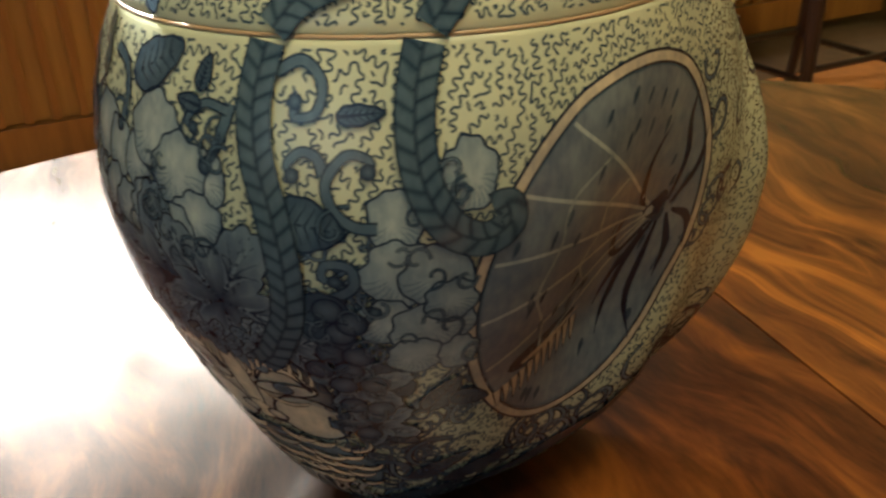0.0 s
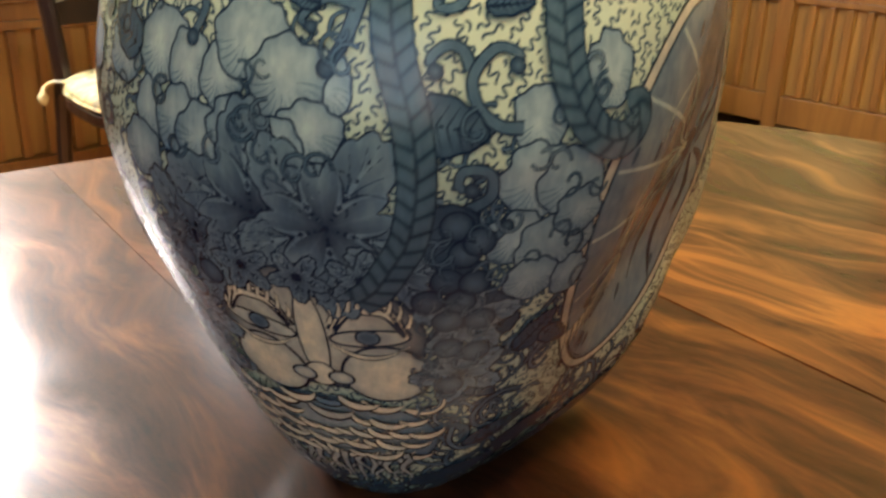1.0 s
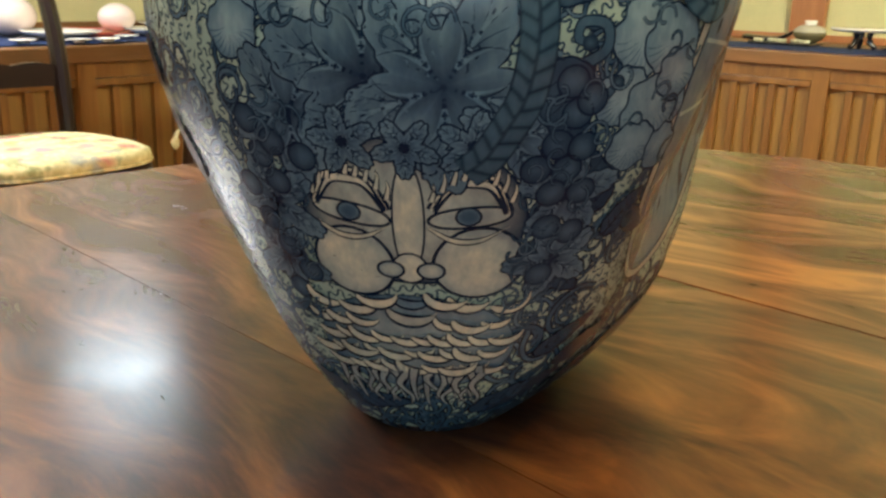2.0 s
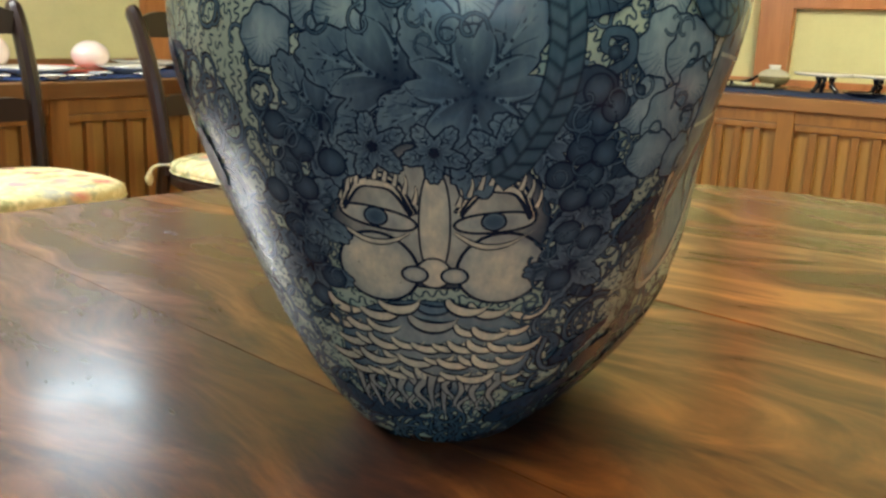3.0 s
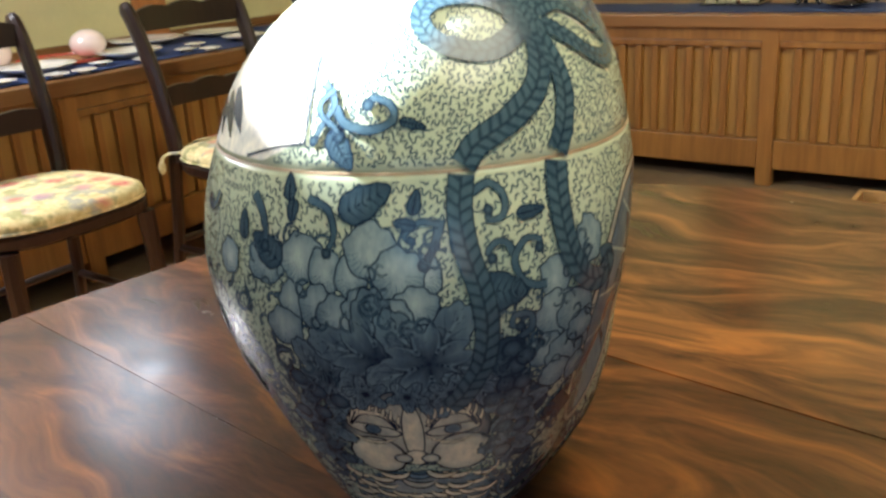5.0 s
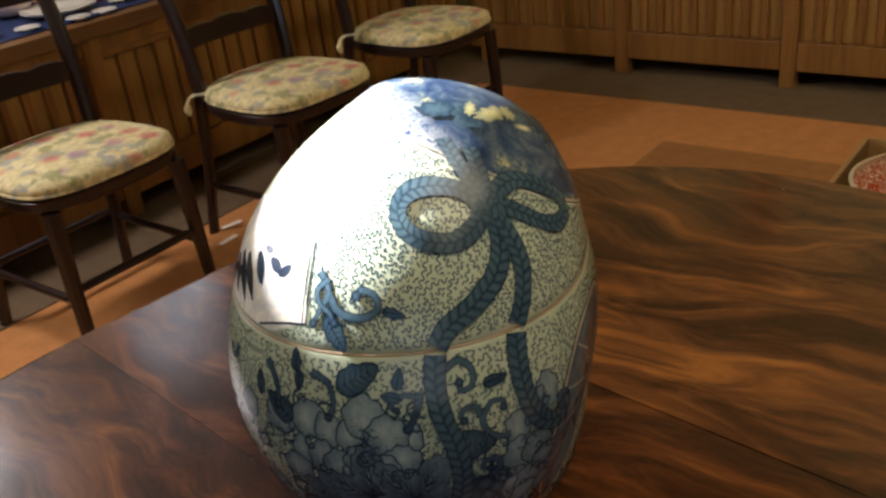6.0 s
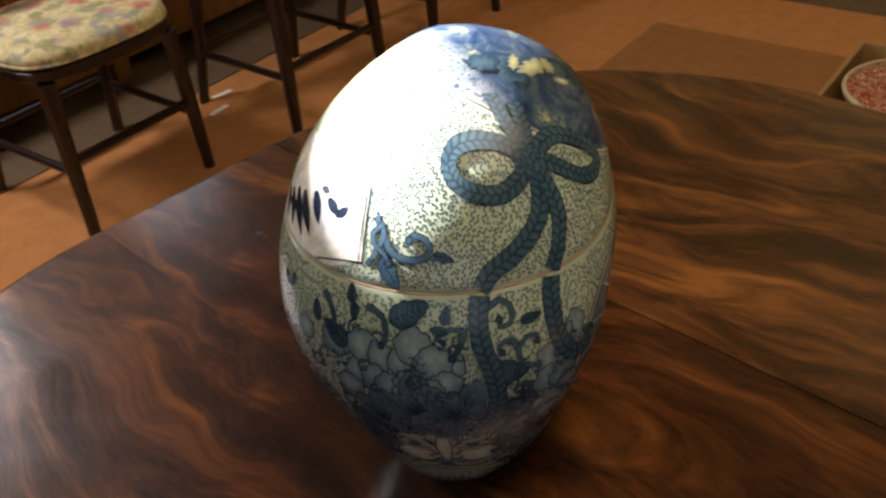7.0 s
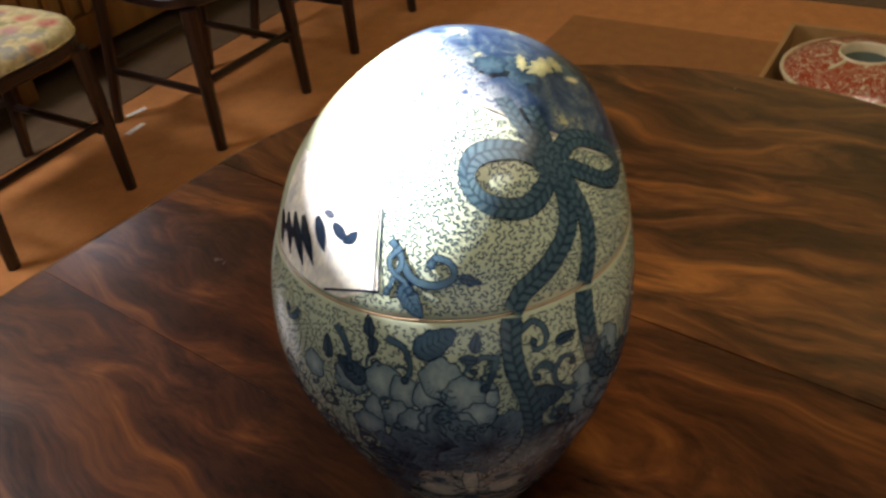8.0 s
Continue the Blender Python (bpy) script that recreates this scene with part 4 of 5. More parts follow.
# flowers beside the second cord
for az, z, s, st, tn in ((-95.5, 0.180, 0.0105, 0.8, 10), (-84, 0.192, 0.0115, 0.75, 0), (-94.5, 0.162, 0.0125, 1.0, 0), (-88.5, 0.160, 0.012, 1.0, 0), (-96.5, 0.144, 0.010, 1.1, 0),
                         (-89, 0.140, 0.012, 1.2, 10), (-86, 0.150, 0.009, 1.0, 0), (-92, 0.128, 0.009, 1.1, 0), (-84, 0.126, 0.009, 0.8, 0)):
    petal(az, z, s, st, tn, lerp(PALE, SOFT, 0.35), SOFT)
Brush.layer(0.00055)
for az, z, l, tn, w in ((-138.5, 0.2222, 0.026, 28, 0.55), (-144.5, 0.2430, 0.020, -52, 0.5), (-164, 0.199, 0.022, 150, 0.6), (-108.5, 0.1795, 0.022, -10, 0.75), (-127.6, 0.2215, 0.011, 75, 0.5),
                        (-130, 0.2130, 0.010, 170, 0.5), (-157.3, 0.2265, 0.012, 100, 0.5), (-156.2, 0.2170, 0.010, -90, 0.6), (-101.5, 0.2125, 0.014, 5, 0.4), (-127.6, 0.2545, 0.012, -15, 0.35),
                        (-172, 0.208, 0.014, 100, 0.5), (-98.5, 0.118, 0.030, 120, 0.5), (-86.5, 0.104, 0.022, 60, 0.5), (-80, 0.098, 0.018, -30, 0.5), (-106.5, 0.143, 0.030, -75, 0.6),
                        (-103, 0.096, 0.026, 40, 0.5), (-98, 0.083, 0.024, -40, 0.5), (-146, 0.0265, 0.034, 5, 0.4), (-160, 0.030, 0.022, 150, 0.5), (-92, 0.030, 0.040, 28, 0.35), (-85, 0.055, 0.030, 35, 0.35), (-70, 0.046, 0.032, 20, 0.45), (-55, 0.030, 0.036, 30, 0.40), (-38, 0.040, 0.034, 40, 0.42), (-22, 0.050, 0.030, 50, 0.45),
                        (-186, 0.120, 0.028, 100, 0.5), (-194, 0.150, 0.024, 120, 0.5)):
    leaf(az, z, l, tn, w, MID if z > 0.16 else lerp(MID, DEEP, 0.5))

# dark crown of vine leaves and grapes
Brush.layer(0.00070)
for az, z, s, tn in ((-150.5, 0.139, 0.024, 200), (-137.4, 0.1510, 0.0345, 92), (-125.6, 0.1485, 0.0335, 58), (-114.5, 0.1340, 0.0170, 300), (-131.3, 0.1300, 0.0105, 270), (-141.5, 0.1310, 0.0115, 245), (-120.5, 0.1310, 0.0115, 295),
                     (-157, 0.108, 0.019, 180), (-102.5, 0.114, 0.018, 20), (-101.5, 0.090, 0.017, 330), (-158.5, 0.086, 0.017, 200)):
    vine_leaf(az, z, s, tn)
Brush.layer(0.00090, 0.000009)
for az, z in ((-106.3, 0.150), (-104.6, 0.1405), (-102.5, 0.1445), (-107, 0.131), (-109.8, 0.1232), (-104.3, 0.1229), (-102.3, 0.1300), (-106.0, 0.1150), (-100.2, 0.1150), (-105.1, 0.1030), (-99.6, 0.1005), (-103.7, 0.085),
              (-157.7, 0.1242), (-155.3, 0.1155), (-160, 0.101), (-156.9, 0.0915), (-159.5, 0.1355), (-154.7, 0.1287), (-157.4, 0.0750), (-149.0, 0.1250), (-162.5, 0.113), (-153.0, 0.083)):
    grape(az, z, 0.0050)

# small scrolls between and over the flowers and round the crown
filler(20, -170, -120, 0.158, 0.208, (0.0026, 0.0045), 0.00125)
filler(16, -106, -80, 0.120, 0.195, (0.0026, 0.0045), 0.00125)
filler(26, -162, -150, 0.060, 0.150, (0.0028, 0.0048), 0.00125)
filler(26, -111, -98, 0.060, 0.150, (0.0028, 0.0048), 0.00125)

# ornament of plain shapes: pale discs, a pale bar, arcs and rows of crescents
def shape(az, z, outline, inner, outer, line=0.0011, name="painted_motif", ink=INK):
    br_ = Brush()
    rim, o, ex, ey = br_.fill(az, z, outline, inner, outer, 5, gamma=3.0)
    br_.contour(rim, line, ink)
    return br_.done(name, jar_body)


Brush.layer(0.00030, 0.000016, 80)
SKIN = (0.66, 0.57, 0.36)
shape(-130.2, 0.0560, polar(0.0255, lambda a: 1.0, 48, 1.55), lerp(BEIGE, SOFT, 0.5), lerp(SOFT, MID, 0.5), 0.0006)
shape(-130.6, 0.108, polar(0.030, lambda a: 1.0, 40, 1.30), lerp(SKIN, SOFT, 0.35), DEEP, 0.001)
shape(-142.8, 0.0885, polar(0.0152, lambda a: 1 + 0.06 * math.cos(a - 0.6), 32, 0.95), SKIN, lerp(SKIN, SOFT, 0.6), 0.0016)
shape(-116.5, 0.0895, polar(0.0156, lambda a: 1 + 0.06 * math.cos(a - 2.4), 32, 0.98), SKIN, lerp(SKIN, SOFT, 0.6), 0.0016)
shape(-130.9, 0.106, polar(0.0195, lambda a: 1 - 0.12 * math.cos(2 * a), 32, 0.30), SKIN, lerp(SKIN, SOFT, 0.3), 0.0009)
shape(-130.7, 0.0880, polar(0.0066, lambda a: 1.0, 24, 0.9), SKIN, lerp(SKIN, SOFT, 0.3), 0.0011)
for az in (-134.6, -126.4):
    shape(az, 0.0872, polar(0.0036, lambda a: 1.0, 20, 1.25), lerp(SKIN, SOFT, 0.3), SOFT, 0.0012)
for c_az, tn in ((-141.6, -10), (-119.8, 8)):
    shape(c_az, 0.1072, polar(0.0048, lambda a: 1.0 + 0.16 * math.cos(2 * a), 32, 2.4, tn), lerp(SKIN, SOFT, 0.55), lerp(SKIN, SOFT, 0.3), 0.0014)
    shape(c_az - 0.3, 0.1076, polar(0.0036, lambda a: 1.0, 24, 1.1), MID, SOFT, 0.0010)
    br = Brush()
    line = [(c_az - 7.5, 0.1035), (c_az - 3.5, 0.0995), (c_az, 0.0985), (c_az + 3.5, 0.0998), (c_az + 7.5, 0.1040)]
    br.ribbon(line, 0.0030, INK, 0, 2, 2)
    br.ribbon(line, 0.0016, SKIN, 0.000006, 2, 2)
    br.done("painted_motif", jar_body)
    for dz, w in ((0.0075, 0.0022), (0.0105, 0.0012)):
        br = Brush()
        line = [(c_az - 7.0, 0.1075 + dz * 0.3), (c_az - 3.5, 0.1105 + dz), (c_az, 0.1115 + dz), (c_az + 3.5, 0.1105 + dz * 0.9), (c_az + 7.0, 0.1065 + dz * 0.3)]
        br.ribbon(line, w + 0.0016, INK, 0, 2)
        br.ribbon(line, w, SKIN, 0.000006, 2, 2)
        br.done("painted_motif", jar_body)
    for k in range(9):
        br = Brush()
        a0 = c_az - 7.0 + 1.75 * k
        h = 0.1215 - 0.00016 * (a0 - c_az) ** 2
        br.ribbon([(a0, h - 0.001), (a0 + 0.4, h + 0.0028), (a0 + 0.2, h + 0.0055)], 0.0026, INK, 0, 2, 1)
        br.ribbon([(a0, h - 0.001), (a0 + 0.4, h + 0.0026), (a0 + 0.2, h + 0.005)], 0.0014, SKIN, 0.000006, 2, 1)
        br.done("painted_motif", jar_body)


def crescent(az, z, size, turn=0, tone=BEIGE):
    br_ = Brush()
    k = 57.3 / max(0.03, jar_radius(z))
    line = []
    for i in range(7):
        q = radians(200 + 140 * i / 6 + turn)
        line.append((az + size * math.cos(q) * k, z + size * 0.75 * math.sin(q)))
    br_.ribbon(line, size * 0.78, INK, 0, 2, 2)
    br_.ribbon(line, size * 0.46, tone, 0.000006, 2, 2)
    return br_.done("painted_crescent", jar_body)


Brush.layer(0.00105, 0.000018, 14)
crescent(-130.3, 0.0735, 0.0090, 0)
crescent(-130.3, 0.0790, 0.0070, 0, SOFT)
for az, z, tn in ((-150, 0.0765, -20), (-143, 0.0755, 10), (-117.5, 0.0785, -8), (-109, 0.0775, 25), (-138.5, 0.0790, 12), (-122.5, 0.0795, -12)):
    crescent(az, z, 0.0078, tn, SKIN)
for row, (z, n, spread) in enumerate(((0.0690, 9, 44), (0.0625, 10, 46), (0.0560, 10, 47), (0.0495, 9, 44))):
    for k in range(n):
        az = -130.2 + spread * ((k + 0.5 * (row % 2)) / (n - 0.5) - 0.5)
        if row == 0 and abs(az + 130.2) < 9:
            continue
        crescent(az, z, 0.0066 + 0.0010 * math.sin(3 * k + row), 16 * math.sin(5 * k + row), SKIN)
for k in range(22):
    az = -152 + 2.0 * k
    br = Brush()
    z = 0.0420 + 0.002 * math.sin(2.3 * k)
    bend = 2.6 * math.sin(1.7 * k)
    line = [(az, z + 0.003), (az + bend, z - 0.003), (az - bend * 0.5, z - 0.009), (az + 1.0, z - 0.013)]
    br.ribbon(line, 0.0046, INK, 0, 2, 1)
    br.ribbon(line, 0.0028, lerp(BEIGE, SOFT, 0.25), 0.000006, 2, 1)
    br.done("painted_crescent", jar_body)

# scrolls and stems on the shoulder
Brush.layer(0.00050)
for line, w in (([(-152.2, 0.2228), (-147.2, 0.2185), (-145.6, 0.2089), (-147.5, 0.2001)], 0.0042),
                ([(-122.2, 0.2142), (-122.9, 0.2080), (-124.2, 0.2010), (-126.0, 0.1950)], 0.0048),
                ([(-122.5, 0.2120), (-126.4, 0.2135), (-129.0, 0.2105), (-130.0, 0.2075), (-128.6, 0.2060)], 0.0034),
                ([(-115.2, 0.2235), (-111.2, 0.2267), (-107.8, 0.2210), (-108.3, 0.2130), (-111.4, 0.2118), (-111.6, 0.2160)], 0.0040),
                ([(-106.3, 0.1950), (-107.6, 0.2005), (-110.0, 0.2020), (-112.0, 0.1985), (-111.2, 0.1950)], 0.0040),
                ([(-98.0, 0.1785), (-101.5, 0.1795), (-104.8, 0.1850), (-106.0, 0.1935), (-103.2, 0.2010), (-99.8, 0.1995), (-99.8, 0.1960)], 0.0042),
                ([(-168.6, 0.2220), (-165.5, 0.2150), (-164.2, 0.2080), (-164.4, 0.2000)], 0.0050),
                ([(-186, 0.2180), (-188, 0.2120), (-192, 0.2090), (-193, 0.2130)], 0.0045),
                ([(-105.5, 0.1545), (-101.8, 0.1590), (-102.3, 0.1660), (-106.0, 0.1670), (-106.6, 0.1625), (-104.6, 0.1610)], 0.0042),
                ([(-105.0, 0.1420), (-100.5, 0.1450), (-98.6, 0.1490)], 0.0040)):
    scroll(line, w)
# second landscape of the lid: stems beside the white panel
SHOULDER = (([(-145.9, 0.2640), (-143.2, 0.2555), (-137.0, 0.2525), (-132.0, 0.2570), (-132.6, 0.2645), (-136.6, 0.2675), (-138.0, 0.2645)], 0.0046),
            ([(-149.6, 0.2752), (-146.3, 0.2661), (-148.6, 0.2570), (-151.4, 0.2470)], 0.0040),
            ([(-146.5, 0.2720), (-150.0, 0.2660), (-149.2, 0.2590), (-146.0, 0.2540), (-144.8, 0.2490)], 0.0036))
for line, w in SHOULDER:
    scroll(line, w)

Brush.layer(0.00030)
# the white panel on the lid, its border and the brushed strokes
br = Brush()
br.off = 0.00013
grid_rows = []
for i in range(27):
    az = -206 + 52 * i / 26
    lowz = 0.246 - 0.054 * max(0.0, (-154 - az) / 46) ** 1.3
    lowz = max(lowz, SEAM + 0.003)
    grid_rows.append([br.vert(on_jar(az, lowz + (0.302 - lowz) * j / 12)[0], (0.80, 0.77, 0.64)) for j in range(13)])
for a, b_ in zip(grid_rows, grid_rows[1:]):
    for j in range(12):
        br.f.append((a[j], a[j + 1], b_[j + 1], b_[j]))
br.done("painted_panel", jar_lid, "plain white panel with brushed dark blue strokes")
for line, w in (([(-154.0, 0.245), (-153.2, 0.263), (-153.0, 0.276), (-153.3, 0.288)], 0.0012), ([(-155.4, 0.245), (-154.6, 0.263), (-154.4, 0.276), (-154.7, 0.288)], 0.0008),
                ([(-154, 0.2455), (-160.6, 0.2435), (-168, 0.2398), (-174, 0.2362)], 0.0012)):
    br = Brush()
    br.ribbon(line, w, INK, 0.00004)
    br.done("painted_border", jar_lid)
for a0, z0, a1, z1, w in ((-207, 0.262, -203, 0.238, 0.0062), (-199, 0.266, -194, 0.241, 0.0060), (-193, 0.270, -185, 0.242, 0.0066), (-187, 0.272, -179, 0.2465, 0.0062), (-179, 0.276, -173.5, 0.2590, 0.0058),
                          (-171, 0.276, -165, 0.2695, 0.0046), (-166, 0.2690, -161, 0.2760, 0.0044), (-202, 0.2545, -188, 0.2580, 0.0046), (-176, 0.2800, -171, 0.2790, 0.0030)):
    br = Brush()
    br.ribbon([(a0, z0), ((a0 + a1) / 2 + 0.6, (z0 + z1) / 2), (a1, z1)], w * 1.25, INK, 0.00006, 2, 2)
    br.done("painted_stroke", jar_lid)

# cords with their bow on the lid
Brush.layer(0.00142)
rope([(-93.0, 0.2925), (-92.6, 0.2800), (-96.0, 0.2660), (-104.5, 0.2525), (-113.0, 0.2435), (-116.9, 0.2340)], 0.0115)
rope([(-117.2, 0.2310), (-118.0, 0.2160), (-116.8, 0.1995), (-114.2, 0.1830), (-112.6, 0.1650), (-113.2, 0.1470), (-115.6, 0.1365), (-118.4, 0.1275), (-121.5, 0.1225)], 0.0118)
rope([(-91.0, 0.2900), (-87.6, 0.2740), (-86.9, 0.2600), (-89.0, 0.2450), (-92.4, 0.2345)], 0.0108)
rope([(-93.0, 0.2310), (-93.6, 0.2180), (-92.8, 0.2020), (-90.6, 0.1880), (-86.5, 0.1760), (-81.0, 0.1705), (-77.0, 0.1735), (-77.4, 0.1795), (-80.0, 0.1790)], 0.0120)
rope([(-97.0, 0.3000), (-103.0, 0.3065), (-112.0, 0.3095), (-121.0, 0.3080), (-124.8, 0.3005), (-120.0, 0.2895), (-108.0, 0.2840), (-98.5, 0.2900), (-95.0, 0.2960)], 0.0092, 0.005)
rope([(-88.0, 0.3000), (-79.0, 0.3020), (-68.0, 0.2960), (-57.0, 0.2840), (-54.0, 0.2745), (-59.0, 0.2700), (-69.0, 0.2745), (-82.0, 0.2880), (-88.0, 0.2940)], 0.0092, 0.005)
rope([(-97.5, 0.3270), (-97.6, 0.3180), (-95.5, 0.3050)], 0.0085, 0.005)
rope([(-88.0, 0.3210), (-90.0, 0.3120), (-92.0, 0.3040)], 0.0085, 0.005)
rope([(-98.0, 0.2945), (-95.5, 0.3010), (-92.5, 0.3035), (-89.5, 0.3015), (-87.5, 0.2955)], 0.0085, 0.005)
rope([(-97.5, 0.2965), (-94.5, 0.2935), (-91.0, 0.2930), (-88.0, 0.2965)], 0.0085, 0.005)
rope([(-93.5, 0.3050), (-93.0, 0.2985), (-92.5, 0.2910)], 0.0080, 0.005)

# oval medallion: a grey-blue field within a beige border, with thin threads, dark branches and a striped shell
def oval(a, f):
    """Azimuth and height on the medallion, by angle and share of its radius."""
    return -48.5 + 33.5 * f * math.cos(a), 0.139 + 0.0735 * f * math.sin(a)


br = Brush()
br.off = 0.00024
mid = br.vert(on_jar(*oval(0, 0))[0], lerp(GREY, SOFT, 0.15))
prev = None
for k in range(1, 13):
    row = [br.vert(on_jar(*oval(2 * math.pi * i / 72, k / 12))[0], lerp(lerp(GREY, SOFT, 0.15), GREY, k / 12)) for i in range(72)]
    for i in range(72):
        j = (i + 1) % 72
        br.f.append((mid, row[i], row[j]) if prev is None else (prev[i], row[i], row[j], prev[j]))
    prev = row
medallion = br.done("painted_medallion", jar_body, "oval grey-blue medallion with a beige border")
for f, w, tone, off in ((1.0, 0.0068, INK, 0.00027), (1.0, 0.0040, BEIGE, 0.00030), (0.955, 0.0008, MID, 0.00030)):
    br = Brush()
    br.off = off
    br.contour([on_jar(*oval(2 * math.pi * i / 96, f))[0] for i in range(96)], w, tone)
    br.done("painted_border", medallion)


def stroke(line, width, colour, taper=2, layer=0, name="painted_stroke"):
    br_ = Brush()
    Brush.level -= 1
    br_.off = 0.00034
    br_.ribbon(line, width, colour, layer * 0.00002, 2, taper)
    ob = br_.done(name, medallion)
    return ob


srng = random.Random(3)
for k in range(46):
    a, f = srng.uniform(0, 6.28), math.sqrt(srng.uniform(0.02, 0.80))
    az, z = oval(a, f)
    stroke([(az, z + 0.003), (az - 0.5, z), (az - 1.1, z - srng.uniform(0.002, 0.005))], srng.uniform(0.0016, 0.0032), lerp(DEEP, MID, srng.uniform(0, 0.7)))
for a in (2.1, 2.5, 2.85, 3.2, 3.6, 4.0):
    stroke([(-29, 0.143), tuple((x + y) / 2 for x, y in zip((-29, 0.143), oval(a, 0.95))), oval(a, 0.94)], 0.0014, PALE, False)
for f in (0.45, 0.7):
    stroke([tuple(lerp((-29, 0.143), oval(a, 0.94), f + 0.05 * (i % 2))) for i, a in enumerate((2.1, 2.5, 2.85, 3.2, 3.6, 4.0))], 0.0012, lerp(SOFT, PALE, 0.5), False)
for line in ([(-30.4, 0.1409), (-35.8, 0.1536), (-37.0, 0.1684), (-32.8, 0.1812)], [(-25.6, 0.1451), (-23.8, 0.1621), (-25.6, 0.1790), (-24.4, 0.1918)], [(-24.4, 0.1430), (-19.0, 0.1557), (-18.4, 0.1706)],
             [(-29.2, 0.1388), (-37.6, 0.1303), (-41.2, 0.1388), (-39.4, 0.1515)], [(-28.0, 0.1388), (-32.8, 0.1239), (-34.6, 0.1091), (-36.4, 0.0921)], [(-26.8, 0.1377), (-28.0, 0.1197), (-28.6, 0.1027), (-26.8, 0.0836)],
             [(-24.4, 0.1388), (-22.0, 0.1239), (-22.6, 0.1091)], [(-23.2, 0.1398), (-17.8, 0.1324), (-16.6, 0.1176)], [(-30.4, 0.1356), (-36.4, 0.1197), (-38.8, 0.1070)]):
    stroke(line, 0.0036, INK, 2, 1)
br = Brush()
br.off = 0.00036
br.fill(-28.5, 0.1440, polar(0.0070, lambda a: 1 + 0.2 * math.sin(3 * a), 24, 0.8, 30), INK, DEEP, 3)
br.done("painted_motif", medallion)
br = Brush()
br.off = 0.00033
br.fill(-58, 0.1060, polar(0.0090, lambda a: 1 + 0.3 * math.cos(2 * a), 28, 1.6, 20), INK, DEEP, 3)
br.done("painted_motif", medallion)
stroke([(-65, 0.1010), (-55, 0.1040), (-45, 0.1110)], 0.0044, BEIGE, 2, 1)
for k in range(11):
    az, z = -72 + 2.6 * k, 0.0900 + 0.0014 * k
    stroke([(az, z + 0.003), (az + 0.9, z - 0.003), (az + 1.2, z - 0.009)], 0.0046, INK, 1, 1)
    stroke([(az, z + 0.003), (az + 0.9, z - 0.003), (az + 1.2, z - 0.008)], 0.0030, BEIGE, 1, 2)

# the ring round the landscape cap, and its clouds and hills
def cap_edge(az, level):
    z = 0.24
    while z < JAR_H - 0.001:
        r_ = jar_radius(z) * (1 + swell(az, z))
        if 0.519 * (r_ * math.cos(radians(az)) + axis_x(z)) - 0.073 * (r_ * math.sin(radians(az)) + axis_y(z)) + 0.852 * z > level:
            break
        z += 0.0004
    return az, z


for level, w, tone, off in ((0.2790, 0.0026, DEEP, 0.00040), (0.2792, 0.0016, BEIGE, 0.00045)):
    br = Brush()
    br.off = off
    br.contour([jar_surface(*cap_edge(360 * i / 160, level))[0] for i in range(160)], w / 0.8, tone)
    br.done("painted_border", jar_lid)
Brush.layer(0.00050, 0.000016)
STRAW = (0.50, 0.46, 0.20)
for az, z, size, st, tn, inner, outer in ((-68, 0.3330, 0.0120, 1.4, 20, DEEP, MID), (-40, 0.3200, 0.0130, 1.3, -20, MID, DEEP), (-30, 0.3080, 0.0120, 1.5, 10, DEEP, INK), (-84, 0.3385, 0.0100, 1.5, 0, MID, DEEP),
                                          (-52, 0.3290, 0.0085, 1.9, -25, STRAW, lerp(STRAW, MID, 0.5)), (-42, 0.3250, 0.0060, 1.7, 10, STRAW, lerp(STRAW, MID, 0.6)), (-60, 0.3350, 0.0050, 1.8, 30, STRAW, lerp(STRAW, MID, 0.6)),
                                          (-46, 0.3170, 0.0050, 1.6, -30, lerp(STRAW, CREAM, 0.4), MID), (-20, 0.3080, 0.0070, 1.5, 0, MID, DEEP)):
    br = Brush()
    br.fill(az, z, polar(size, lambda a: 0.75 + 0.25 * math.sin(3 * a + size * 900) * math.cos(5 * a + az), 40, st, tn), inner, outer, 6, gamma=1.5)
    br.done("painted_motif", jar_lid)


# ---- stool with an open box and a red patterned vase; mat on the carpet ----
tagged(part("floor_mat", boxed(1.72, 2.43, -0.35, 0.93, 0.0003, 0.006, bevel=0.002), M_SIDE_MAT, None, "", ROOM), "dark brown flat mat lying on the carpet", "mat")
STOOL_Z = 0.445
stool = thing("stool", ROOM @ pose(1.125, -0.126, 0), "small plain brown wooden stool under the box", "stool")
part("seat", boxed(-0.13, 0.13, -0.13, 0.13, STOOL_Z - 0.03, STOOL_Z, bevel=0.004), M_SIDE, stool)
for x in (-0.105, 0.105):
    for y in (-0.105, 0.105):
        part("leg", boxed(x - 0.018, x + 0.018, y - 0.018, y + 0.018, 0.0, STOOL_Z - 0.031, bevel=0.003), M_SIDE, stool)
crate = thing("wooden_box", ROOM @ pose(1.125, -0.126, STOOL_Z), "open pale wooden box holding a patterned vase", "box")
BW, BD, BH, BT = 0.30, 0.296, 0.105, 0.008
part("base", boxed(-BW / 2, BW / 2, -BD / 2, BD / 2, 0.0005, 0.008), M_BOX, crate)
